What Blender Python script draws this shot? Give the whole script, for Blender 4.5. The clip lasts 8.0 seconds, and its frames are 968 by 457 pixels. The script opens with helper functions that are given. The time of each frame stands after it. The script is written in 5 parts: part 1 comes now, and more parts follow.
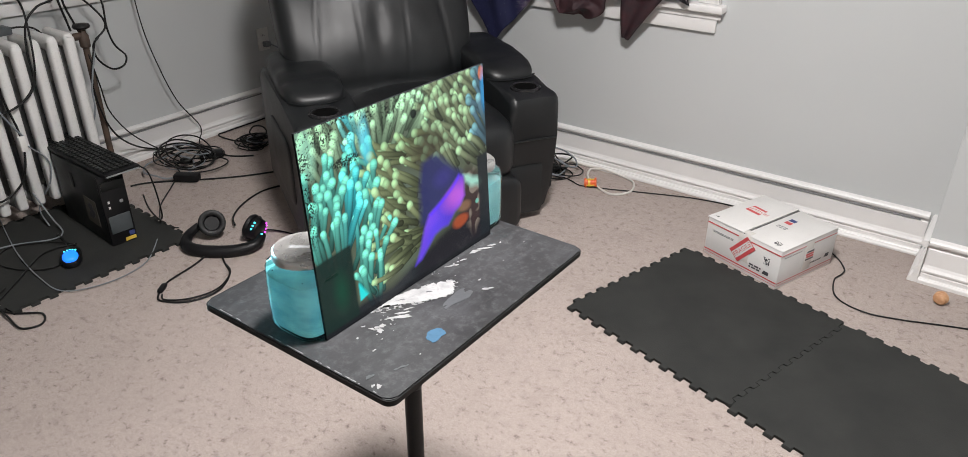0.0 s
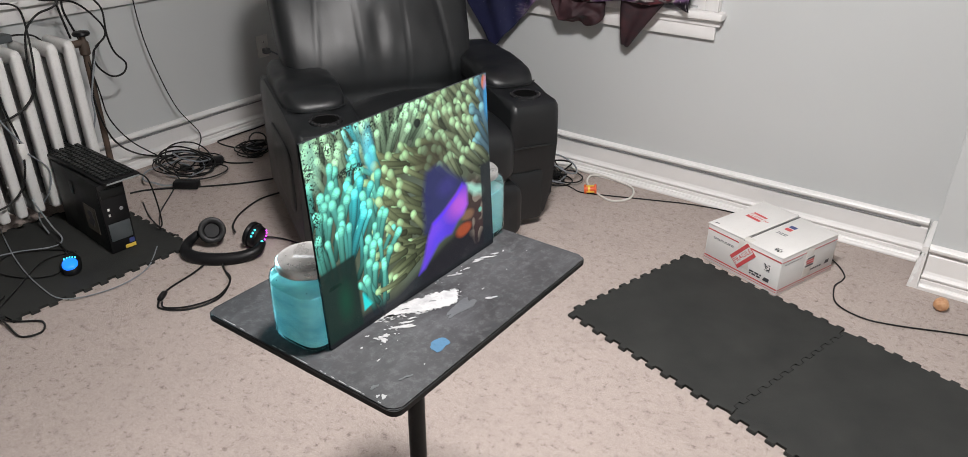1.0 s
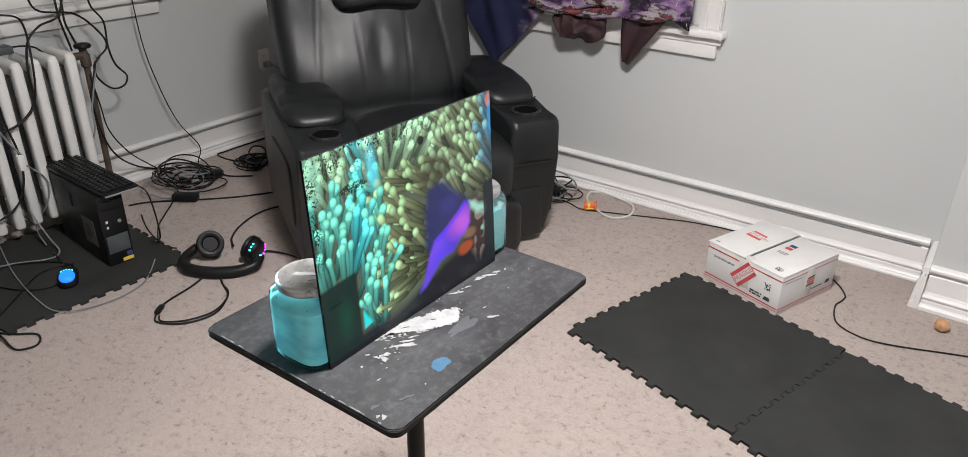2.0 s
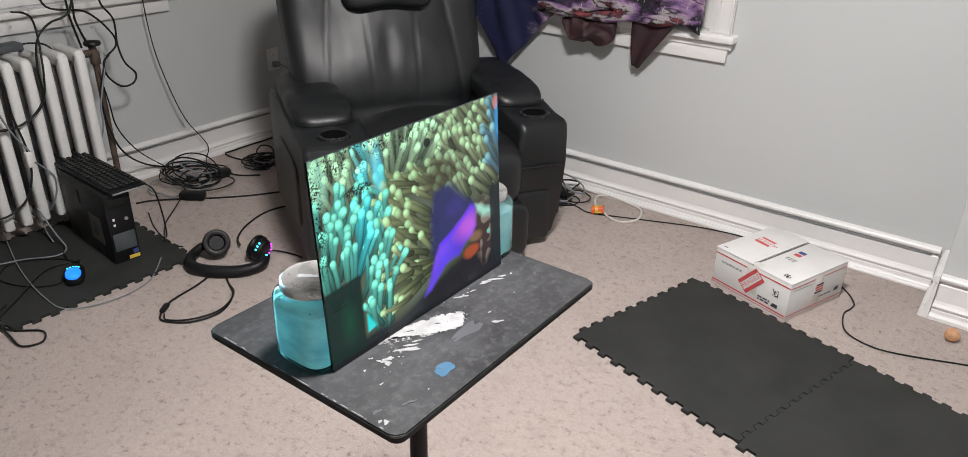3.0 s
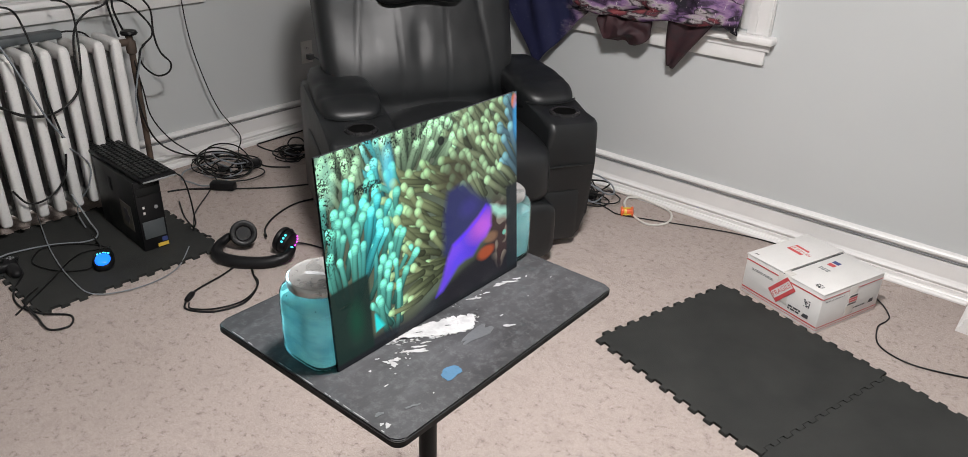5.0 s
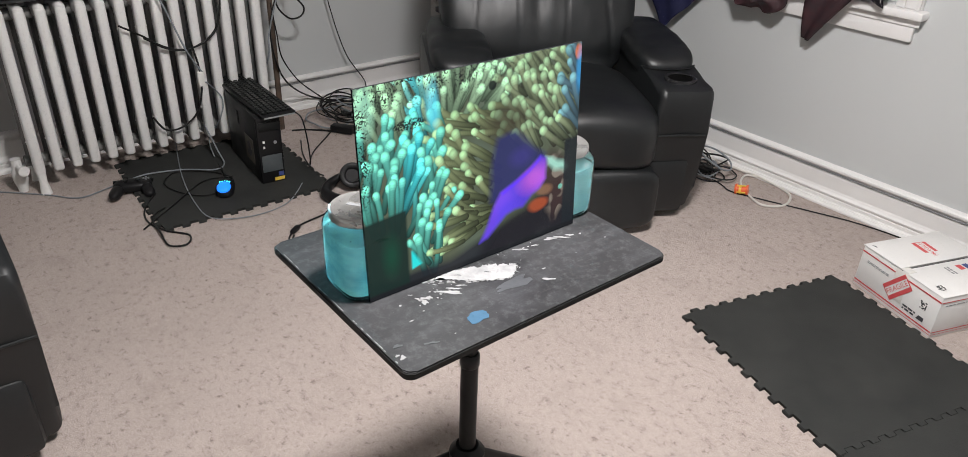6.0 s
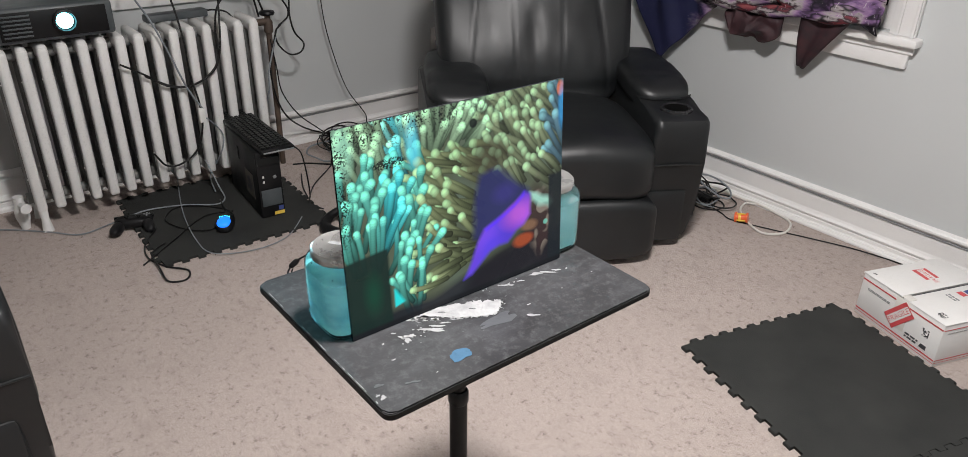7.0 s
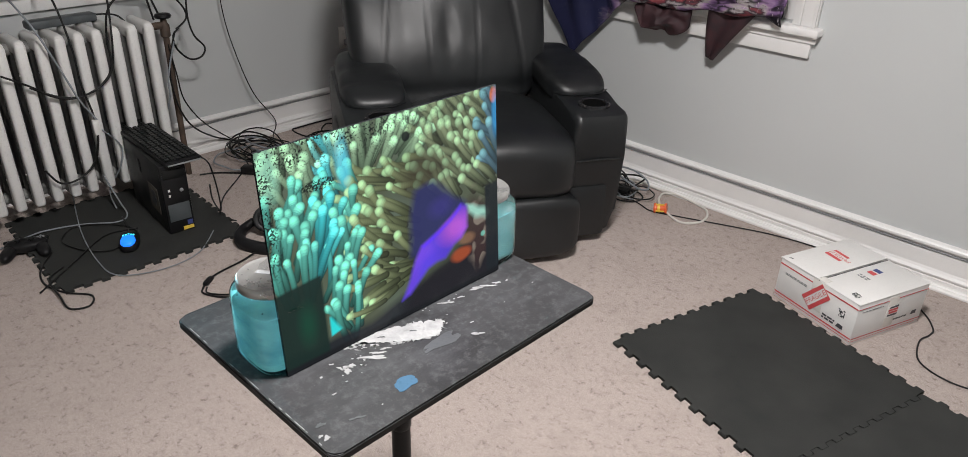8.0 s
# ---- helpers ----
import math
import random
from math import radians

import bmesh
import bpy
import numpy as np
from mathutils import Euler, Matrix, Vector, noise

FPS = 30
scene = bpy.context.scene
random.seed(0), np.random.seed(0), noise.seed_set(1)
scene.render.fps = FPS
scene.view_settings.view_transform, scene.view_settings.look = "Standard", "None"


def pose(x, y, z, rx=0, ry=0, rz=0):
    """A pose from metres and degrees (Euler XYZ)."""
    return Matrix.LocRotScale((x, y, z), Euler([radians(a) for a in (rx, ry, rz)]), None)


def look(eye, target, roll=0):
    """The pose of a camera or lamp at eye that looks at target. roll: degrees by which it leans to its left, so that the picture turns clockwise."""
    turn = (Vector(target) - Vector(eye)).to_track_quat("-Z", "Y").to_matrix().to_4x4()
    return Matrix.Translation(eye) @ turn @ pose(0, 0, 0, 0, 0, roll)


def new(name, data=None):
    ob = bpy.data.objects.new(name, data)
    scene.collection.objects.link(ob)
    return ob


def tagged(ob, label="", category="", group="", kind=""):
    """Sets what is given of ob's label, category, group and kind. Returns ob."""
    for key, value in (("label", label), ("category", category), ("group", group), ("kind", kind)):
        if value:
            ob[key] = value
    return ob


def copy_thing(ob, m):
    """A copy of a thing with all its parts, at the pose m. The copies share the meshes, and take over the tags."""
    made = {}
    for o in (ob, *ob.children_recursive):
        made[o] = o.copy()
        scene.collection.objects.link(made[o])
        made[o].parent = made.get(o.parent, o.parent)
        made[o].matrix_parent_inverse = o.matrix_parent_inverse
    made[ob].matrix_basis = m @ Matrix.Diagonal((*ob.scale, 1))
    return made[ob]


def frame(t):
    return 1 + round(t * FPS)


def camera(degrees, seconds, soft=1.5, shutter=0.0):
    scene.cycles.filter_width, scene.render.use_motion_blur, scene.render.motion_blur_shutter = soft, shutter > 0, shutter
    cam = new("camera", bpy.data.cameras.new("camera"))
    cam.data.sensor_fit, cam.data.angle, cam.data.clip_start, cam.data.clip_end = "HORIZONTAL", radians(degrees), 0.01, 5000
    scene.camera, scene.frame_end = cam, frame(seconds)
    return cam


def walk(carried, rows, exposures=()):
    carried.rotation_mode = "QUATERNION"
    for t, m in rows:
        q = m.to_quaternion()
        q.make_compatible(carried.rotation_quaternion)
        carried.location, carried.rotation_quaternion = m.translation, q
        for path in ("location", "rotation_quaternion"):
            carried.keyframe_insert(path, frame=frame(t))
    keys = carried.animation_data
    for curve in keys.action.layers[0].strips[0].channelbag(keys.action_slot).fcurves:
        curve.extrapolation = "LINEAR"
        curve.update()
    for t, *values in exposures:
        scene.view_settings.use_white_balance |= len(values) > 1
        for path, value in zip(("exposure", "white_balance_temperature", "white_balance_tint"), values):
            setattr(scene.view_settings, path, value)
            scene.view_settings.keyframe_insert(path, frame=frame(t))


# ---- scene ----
cam = camera(65.1, 8.0, soft=0.8)
PATH = [
    (0, (0.095, 0.056, 1.412), (-0.941, 1.486, 0.472), 0.3),
    (0.5, (0.085, 0.052, 1.415), (-0.952, 1.483, 0.478), 0.5),
    (1, (0.086, 0.053, 1.417), (-0.949, 1.491, 0.49), 0.3),
    (1.5, (0.079, 0.055, 1.418), (-0.956, 1.508, 0.513), 0.7),
    (3, (0.068, 0.068, 1.416), (-0.989, 1.514, 0.526), 1.4),
    (3.5, (0.063, 0.076, 1.414), (-1.0, 1.516, 0.52), 1.5),
    (4, (0.063, 0.08, 1.415), (-1.005, 1.516, 0.522), 1.4),
    (5.5, (0.106, 0.151, 1.403), (-1.122, 1.426, 0.471), 2.6),
    (6, (0.174, 0.198, 1.389), (-1.163, 1.308, 0.399), 2.2),
    (6.5, (0.208, 0.202, 1.397), (-1.149, 1.298, 0.42), 1.5),
    (7, (0.193, 0.231, 1.401), (-1.187, 1.344, 0.476), 1.1),
    (7.5, (0.194, 0.226, 1.402), (-1.126, 1.413, 0.482), 0.7),
    (8, (0.123, 0.246, 1.403), (-1.101, 1.522, 0.469), 1.5),
]

walk(cam, [(t, look(eye, target, roll)) for t, eye, target, roll in PATH],
     exposures=[(0, 0.0), (6.7, 0.0), (7.0, -0.1), (7.5, -0.4), (8.0, -0.15)])

# ---- world and lights ----
world = bpy.data.worlds.new("night")
world.use_nodes = True
world.node_tree.nodes["Background"].inputs[0].default_value = (0.02, 0.03, 0.05, 1)
world.node_tree.nodes["Background"].inputs[1].default_value = 0.3
scene.world = world
LAMP = (-0.41, 1.03, 2.36)


def lamp(name, kind, energy, colour, m, **more):
    data = bpy.data.lights.new(name, kind)
    data.energy, data.color = energy, colour
    for key, value in more.items():
        if key == "size":
            data.shape, data.size = "DISK", value
        elif key == "cone":
            data.spot_size, data.spot_blend = radians(value), 0.35
        elif key == "soft":
            data.shadow_soft_size = value
    ob = new(name, data)
    ob.matrix_world = m
    return ob


lamp("ceiling_lamp", "AREA", 97, (1.0, 0.965, 0.955), pose(*LAMP), size=0.38)
lamp("projector_beam", "SPOT", 1100, (0.28, 0.68, 0.80), look((-2.84, 0.766, 0.785), (-0.66, 0.80, 0.93)), cone=17, soft=0.012)


# ---- materials ----
class Nodes:
    """A short way to write node materials."""

    def __init__(self, name):
        self.mat = bpy.data.materials.new(name)
        self.mat.use_nodes = True
        self.t = self.mat.node_tree
        self.bsdf = self.t.nodes["Principled BSDF"]
        self.coord = self.t.nodes.new("ShaderNodeTexCoord").outputs["Object"]

    def put(self, socket, value):
        if isinstance(value, bpy.types.NodeSocket):
            self.t.links.new(value, socket)
        else:
            socket.default_value = value

    def noise(self, scale, detail=4.0, rough=0.55, vector=None):
        n = self.t.nodes.new("ShaderNodeTexNoise")
        n.inputs["Scale"].default_value, n.inputs["Detail"].default_value, n.inputs["Roughness"].default_value = scale, detail, rough
        self.t.links.new(vector or self.coord, n.inputs["Vector"])
        return n.outputs["Fac"]

    def voronoi(self, scale):
        n = self.t.nodes.new("ShaderNodeTexVoronoi")
        n.inputs["Scale"].default_value = scale
        self.t.links.new(self.coord, n.inputs["Vector"])
        return n.outputs["Distance"]

    def stretch(self, sx, sy, sz):
        n = self.t.nodes.new("ShaderNodeMapping")
        n.inputs["Scale"].default_value = (sx, sy, sz)
        self.t.links.new(self.coord, n.inputs["Vector"])
        return n.outputs["Vector"]

    def ramp(self, fac, stops):
        n = self.t.nodes.new("ShaderNodeValToRGB")
        while len(n.color_ramp.elements) < len(stops):
            n.color_ramp.elements.new(0.5)
        for e, (p, c) in zip(n.color_ramp.elements, stops):
            e.position, e.color = p, (*c, 1) if len(c) == 3 else c
        self.t.links.new(fac, n.inputs["Fac"])
        return n.outputs["Color"]

    def mix(self, fac, a, b, how="MIX"):
        n = self.t.nodes.new("ShaderNodeMix")
        n.data_type, n.blend_type = "RGBA", how
        for socket, value in ((n.inputs[0], fac), (n.inputs[6], a), (n.inputs[7], b)):
            self.put(socket, (*value, 1) if isinstance(value, tuple) and len(value) == 3 else value)
        return n.outputs[2]

    def bump(self, height, strength, distance=0.002):
        n = self.t.nodes.new("ShaderNodeBump")
        n.inputs["Strength"].default_value, n.inputs["Distance"].default_value = strength, distance
        self.t.links.new(height, n.inputs["Height"])
        old = self.bsdf.inputs["Normal"].links
        if old:
            self.t.links.new(old[0].from_socket, n.inputs["Normal"])
        self.t.links.new(n.outputs["Normal"], self.bsdf.inputs["Normal"])

    def finish(self, colour, rough=0.5, metal=0.0, coat=0.0, spec=0.5):
        self.put(self.bsdf.inputs["Base Color"], (*colour, 1) if isinstance(colour, tuple) else colour)
        self.put(self.bsdf.inputs["Roughness"], rough)
        self.bsdf.inputs["Metallic"].default_value = metal
        self.bsdf.inputs["Coat Weight"].default_value = coat
        self.bsdf.inputs["Specular IOR Level"].default_value = spec
        return self.mat


def mixed(name, a, b, scale=9.0, rough=0.5, bump=0.15, fine=180.0, metal=0.0, coat=0.0, spec=0.5, depth=0.001):
    """Two tones mixed at a coarse and a fine scale, with a fine relief."""
    n = Nodes(name)
    coarse, grain = n.noise(scale, 5), n.noise(fine, 3)
    colour = n.mix(n.ramp(coarse, ((0.3, (0, 0, 0)), (0.7, (1, 1, 1)))), a, b)
    dark = tuple(0.8 * c for c in a)
    colour = n.mix(n.ramp(grain, ((0.55, (0, 0, 0)), (0.75, (0.5, 0.5, 0.5)))), colour, dark)
    n.bump(grain, bump, depth)
    lo, hi = max(rough - 0.1, 0.02), min(rough + 0.1, 1)
    return n.finish(colour, n.ramp(coarse, ((0.3, (lo, lo, lo)), (0.7, (hi, hi, hi)))), metal, coat, spec)


def carpet_material():
    n = Nodes("carpet")
    wide, tuft, fibre, fleck, soil = n.noise(1.4, 4), n.noise(95, 5, 0.75), n.noise(300, 4, 0.8), n.noise(150, 4, 0.7), n.noise(7, 8, 0.8)
    colour = n.mix(n.ramp(wide, ((0.35, (0, 0, 0)), (0.65, (1, 1, 1)))), (0.545, 0.468, 0.430), (0.610, 0.525, 0.482))
    colour = n.mix(n.ramp(fibre, ((0.36, (0.85, 0.85, 0.85)), (0.60, (0, 0, 0)))), colour, (0.28, 0.235, 0.214))
    colour = n.mix(n.ramp(tuft, ((0.42, (0.35, 0.35, 0.35)), (0.58, (0, 0, 0)))), colour, (0.34, 0.29, 0.265))
    colour = n.mix(n.ramp(fleck, ((0.60, (0, 0, 0)), (0.72, (0.8, 0.8, 0.8)))), colour, (0.15, 0.12, 0.105))
    clump = n.noise(40, 9, 0.86)
    colour = n.mix(n.ramp(clump, ((0.535, (0, 0, 0)), (0.615, (0.85, 0.85, 0.85)))), colour, (0.19, 0.152, 0.132))
    colour = n.mix(n.ramp(soil, ((0.52, (0, 0, 0)), (0.74, (0.50, 0.50, 0.50)))), colour, (0.29, 0.240, 0.215))
    n.bump(tuft, 0.6, 0.006)
    n.bump(fibre, 0.8, 0.004)
    return n.finish(colour, 0.95, spec=0.08)


def wall_material():
    n = Nodes("wall_paint")
    wide, roller, scuff = n.noise(0.9, 3), n.noise(230, 3), n.noise(6, 6, 0.7)
    colour = n.mix(n.ramp(wide, ((0.3, (0, 0, 0)), (0.7, (1, 1, 1)))), (0.50, 0.515, 0.515), (0.535, 0.55, 0.55))
    colour = n.mix(n.ramp(scuff, ((0.66, (0, 0, 0)), (0.8, (0.25, 0.25, 0.25)))), colour, (0.48, 0.48, 0.46))
    n.bump(roller, 0.12, 0.001)
    n.bump(n.noise(3.0, 3), 0.1, 0.01)
    return n.finish(colour, 0.5, spec=0.35)


def leather_material():
    n = Nodes("black_leather")
    grain, crease, wear = n.voronoi(420), n.noise(13, 6, 0.6), n.noise(4, 5, 0.65)
    folds = n.noise(7, 2, 0.4)
    colour = n.mix(n.ramp(wear, ((0.4, (0, 0, 0)), (0.75, (1, 1, 1)))), (0.0060, 0.0070, 0.0078), (0.0120, 0.0138, 0.0150))
    n.bump(folds, 0.16, 0.012)
    n.bump(crease, 0.20, 0.006)
    n.bump(grain, 0.16, 0.0006)
    return n.finish(colour, n.ramp(wear, ((0.3, (0.40, 0.40, 0.40)), (0.75, (0.54, 0.54, 0.54)))), spec=0.55)


def table_material():
    """Worn black board with grey rubbed patches, dust and small white flecks."""
    n = Nodes("worn_black_board")
    rub, fine, streak = n.noise(7, 7, 0.65), n.noise(300, 3), n.noise(26, 6, 0.75, n.stretch(1.0, 0.3, 1.0))
    colour = n.mix(n.ramp(rub, ((0.32, (0, 0, 0)), (0.7, (1, 1, 1)))), (0.017, 0.017, 0.018), (0.036, 0.0365, 0.039))
    colour = n.mix(n.ramp(streak, ((0.50, (0, 0, 0)), (0.75, (0.40, 0.40, 0.40)))), colour, (0.085, 0.088, 0.095))
    colour = n.mix(n.ramp(n.noise(75, 7, 0.8), ((0.50, (0, 0, 0)), (0.66, (0.6, 0.6, 0.6)))), colour, (0.075, 0.077, 0.080))
    colour = n.mix(n.ramp(n.noise(120, 5, 0.8), ((0.69, (0, 0, 0)), (0.73, (0.8, 0.8, 0.8)))), colour, (0.42, 0.42, 0.42))
    n.bump(fine, 0.2, 0.0006)
    return n.finish(colour, n.ramp(rub, ((0.3, (0.42, 0.42, 0.42)), (0.7, (0.62, 0.62, 0.62)))), spec=0.22)


def foam_material():
    n = Nodes("foam_rubber")
    wide, pebble = n.noise(5, 5, 0.6), n.voronoi(260)
    colour = n.mix(n.ramp(wide, ((0.35, (0, 0, 0)), (0.7, (1, 1, 1)))), (0.022, 0.023, 0.022), (0.034, 0.035, 0.033))
    colour = n.mix(n.ramp(n.noise(90, 4, 0.8), ((0.72, (0, 0, 0)), (0.8, (0.4, 0.4, 0.4)))), colour, (0.14, 0.13, 0.12))
    n.bump(pebble, 0.5, 0.0012)
    return n.finish(colour, 0.78, spec=0.22)


def tapestry_material():
    """Printed cloth: navy night sky at one end, violet, rose and black brushwork towards the other."""
    n = Nodes("printed_cloth")
    sep = n.t.nodes.new("ShaderNodeSeparateXYZ")
    n.t.links.new(n.coord, sep.inputs[0])
    brush = n.noise(7, 5, 0.58, n.stretch(0.7, 1, 1.9))
    motif = n.ramp(brush, ((0.36, (0.012, 0.010, 0.016)), (0.43, (0.05, 0.03, 0.06)), (0.48, (0.16, 0.09, 0.20)), (0.53, (0.27, 0.17, 0.28)), (0.57, (0.32, 0.29, 0.29)), (0.61, (0.035, 0.020, 0.028)), (0.68, (0.20, 0.04, 0.05)), (0.78, (0.24, 0.12, 0.10))))
    # black ink lines round the printed shapes, pale scratches of the brush over them
    ink = n.noise(8, 2, 0.4, n.stretch(0.6, 1, 2.2))
    motif = n.mix(n.ramp(ink, ((0.440, (0, 0, 0)), (0.465, (0.9, 0.9, 0.9)), (0.475, (0.9, 0.9, 0.9)), (0.50, (0, 0, 0)))), motif, (0.008, 0.007, 0.010))
    dash = n.noise(60, 2, 0.5, n.stretch(2.2, 1, 0.5))
    motif = n.mix(n.ramp(dash, ((0.66, (0, 0, 0)), (0.70, (0.8, 0.8, 0.8)))), motif, (0.44, 0.40, 0.42))
    sky = n.mix(n.noise(6, 4), (0.006, 0.008, 0.026), (0.024, 0.026, 0.085))
    star = n.ramp(n.voronoi(55), ((0.0, (1, 1, 1)), (0.10, (0, 0, 0))))
    sky = n.mix(star, sky, (0.35, 0.35, 0.45))
    edge = n.t.nodes.new("ShaderNodeMath")
    edge.operation = "MULTIPLY_ADD"
    n.t.links.new(brush, edge.inputs[0])
    edge.inputs[1].default_value = 0.5
    n.t.links.new(sep.outputs["X"], edge.inputs[2])
    where = n.t.nodes.new("ShaderNodeMapRange")
    n.t.links.new(edge.outputs[0], where.inputs[0])
    where.inputs[1].default_value, where.inputs[2].default_value = -1.62, -1.46
    colour = n.mix(where.outputs[0], sky, motif)
    n.bump(n.noise(700, 2), 0.3, 0.0006)
    return n.finish(colour, 0.75, spec=0.25)


def jar_liquid_material(name, deep, pale):
    """Milky pale liquid that passes on the light behind it."""
    n = Nodes(name)
    cloud = n.ramp(n.noise(16, 3, 0.55, n.stretch(1, 1, 1.8)), ((0.35, (0, 0, 0)), (0.65, (1, 1, 1))))
    tone = n.mix(cloud, deep, pale)
    thin = n.t.nodes.new("ShaderNodeBsdfTranslucent")
    n.t.links.new(tone, thin.inputs["Color"])
    n.finish(tone, 0.25)
    blend = n.t.nodes.new("ShaderNodeMixShader")
    blend.inputs[0].default_value = 0.62
    n.t.links.new(n.bsdf.outputs[0], blend.inputs[1])
    n.t.links.new(thin.outputs[0], blend.inputs[2])
    n.t.links.new(blend.outputs[0], n.t.nodes["Material Output"].inputs["Surface"])
    return n.mat


def clear_glass_material():
    """Thin clear glass: see-through with a Fresnel gloss."""
    n = Nodes("clear_glass")
    clear, gloss = n.t.nodes.new("ShaderNodeBsdfTransparent"), n.t.nodes.new("ShaderNodeBsdfGlossy")
    clear.inputs[0].default_value = (0.93, 0.96, 0.96, 1)
    gloss.inputs["Roughness"].default_value = 0.05
    fresnel, blend = n.t.nodes.new("ShaderNodeFresnel"), n.t.nodes.new("ShaderNodeMixShader")
    fresnel.inputs[0].default_value = 1.45
    n.t.links.new(fresnel.outputs[0], blend.inputs[0])
    n.t.links.new(clear.outputs[0], blend.inputs[1])
    n.t.links.new(gloss.outputs[0], blend.inputs[2])
    n.t.links.new(blend.outputs[0], n.t.nodes["Material Output"].inputs["Surface"])
    return n.mat


def glowing(name, colour, strength):
    n = Nodes(name)
    n.finish(colour, 0.4)
    n.bsdf.inputs["Emission Color"].default_value = (*colour, 1)
    n.bsdf.inputs["Emission Strength"].default_value = strength
    return n.mat


def picture_material():
    """The picture thrown on the pane from behind, as the pane's own glow."""
    n = Nodes("projected_picture")
    att = n.t.nodes.new("ShaderNodeVertexColor")
    att.layer_name = "picture"
    n.finish((0.006, 0.0065, 0.0075), 0.25, spec=0.15)
    n.t.links.new(att.outputs["Color"], n.bsdf.inputs["Emission Color"])
    n.bsdf.inputs["Emission Strength"].default_value = 1.0
    return n.mat


CARPET, WALL, LEATHER, BOARD, FOAM = carpet_material(), wall_material(), leather_material(), table_material(), foam_material()
TRIM = mixed("white_trim_paint", (0.72, 0.71, 0.70), (0.79, 0.78, 0.77), 3, 0.42, 0.06, 420)
CEIL = mixed("ceiling_paint", (0.78, 0.78, 0.76), (0.82, 0.82, 0.80), 2, 0.8, 0.2, 150)
IRON = mixed("white_radiator_enamel", (0.66, 0.655, 0.64), (0.74, 0.735, 0.72), 8, 0.42, 0.25, 120)
# iron darkened for the shade and dirt between the radiator columns
SHADEDIRON = mixed("shaded_dusty_iron", (0.13, 0.13, 0.125), (0.24, 0.24, 0.23), 14, 0.7, 0.3, 120)
RUST = mixed("rusty_pipe", (0.045, 0.032, 0.024), (0.105, 0.070, 0.050), 20, 0.7, 0.4, 160)
BLACK = mixed("black_plastic", (0.006, 0.006, 0.0065), (0.009, 0.009, 0.010), 12, 0.45, 0.2, 400, spec=0.25)
SATIN = mixed("black_painted_steel", (0.006, 0.006, 0.006), (0.012, 0.012, 0.012), 18, 0.5, 0.2, 200, spec=0.22)
DARKBOX = mixed("dark_case_plastic", (0.006, 0.007, 0.007), (0.011, 0.012, 0.012), 8, 0.4, 0.1, 200, spec=0.25)
CABLE = mixed("black_cable_sheath", (0.006, 0.006, 0.006), (0.011, 0.011, 0.011), 30, 0.5, 0.1, 300, spec=0.3)
GREYCABLE = mixed("grey_cable_sheath", (0.17, 0.19, 0.21), (0.24, 0.26, 0.28), 30, 0.5, 0.1, 300)
WHITECABLE = mixed("white_cable_sheath", (0.58, 0.56, 0.52), (0.68, 0.66, 0.62), 30, 0.5, 0.1, 300)
PLATE = mixed("white_plastic", (0.70, 0.69, 0.66), (0.76, 0.75, 0.72), 20, 0.35, 0.05, 200)
CARD = mixed("white_cardboard", (0.64, 0.63, 0.615), (0.71, 0.70, 0.685), 7, 0.6, 0.15, 220)
REDINK = mixed("red_print", (0.50, 0.05, 0.06), (0.60, 0.10, 0.10), 40, 0.55, 0.05, 300)
BLUEINK = mixed("blue_print", (0.03, 0.045, 0.16), (0.05, 0.07, 0.22), 40, 0.55, 0.05, 300)
INKANDSHADE = mixed("dark_print_and_gap_shade", (0.03, 0.03, 0.035), (0.07, 0.07, 0.08), 60, 0.55, 0.05, 300)
TAPE = mixed("clear_packing_tape", (0.62, 0.60, 0.56), (0.72, 0.70, 0.66), 15, 0.15, 0.1, 60)
WHITEPAINT = mixed("dried_white_paint", (0.20, 0.202, 0.207), (0.30, 0.30, 0.30), 60, 0.7, 0.5, 150, spec=0.08)
BLUEPAINT = mixed("dried_blue_paint", (0.035, 0.085, 0.140), (0.048, 0.105, 0.170), 30, 0.65, 0.3, 150, spec=0.12)
GREYPAINT = mixed("grey_paint_smear", (0.040, 0.043, 0.046), (0.056, 0.060, 0.064), 40, 0.5, 0.3, 150)
TIN = mixed("brushed_tin", (0.46, 0.46, 0.45), (0.58, 0.575, 0.56), 25, 0.30, 0.15, 300, metal=0.85)
ORANGE = mixed("orange_plastic", (0.68, 0.10, 0.03), (0.78, 0.16, 0.05), 40, 0.35, 0.1, 200)
YELLOW = mixed("yellow_plastic", (0.70, 0.48, 0.06), (0.78, 0.56, 0.10), 40, 0.35, 0.1, 200)
TAN = mixed("tan_shell", (0.45, 0.22, 0.10), (0.62, 0.38, 0.22), 60, 0.45, 0.3, 200)
BROWNCLOTH = mixed("dark_red_cloth", (0.014, 0.008, 0.012), (0.055, 0.018, 0.022), 22, 0.7, 0.3, 500)
NIGHTGLASS = mixed("night_window_glass", (0.008, 0.009, 0.012), (0.014, 0.015, 0.018), 3, 0.08, 0.02, 40)
PROJ = mixed("grey_projector_case", (0.05, 0.06, 0.065), (0.08, 0.09, 0.095), 14, 0.45, 0.1, 300)
STRIP = mixed("grey_power_strip", (0.20, 0.21, 0.215), (0.27, 0.28, 0.285), 14, 0.5, 0.1, 300)
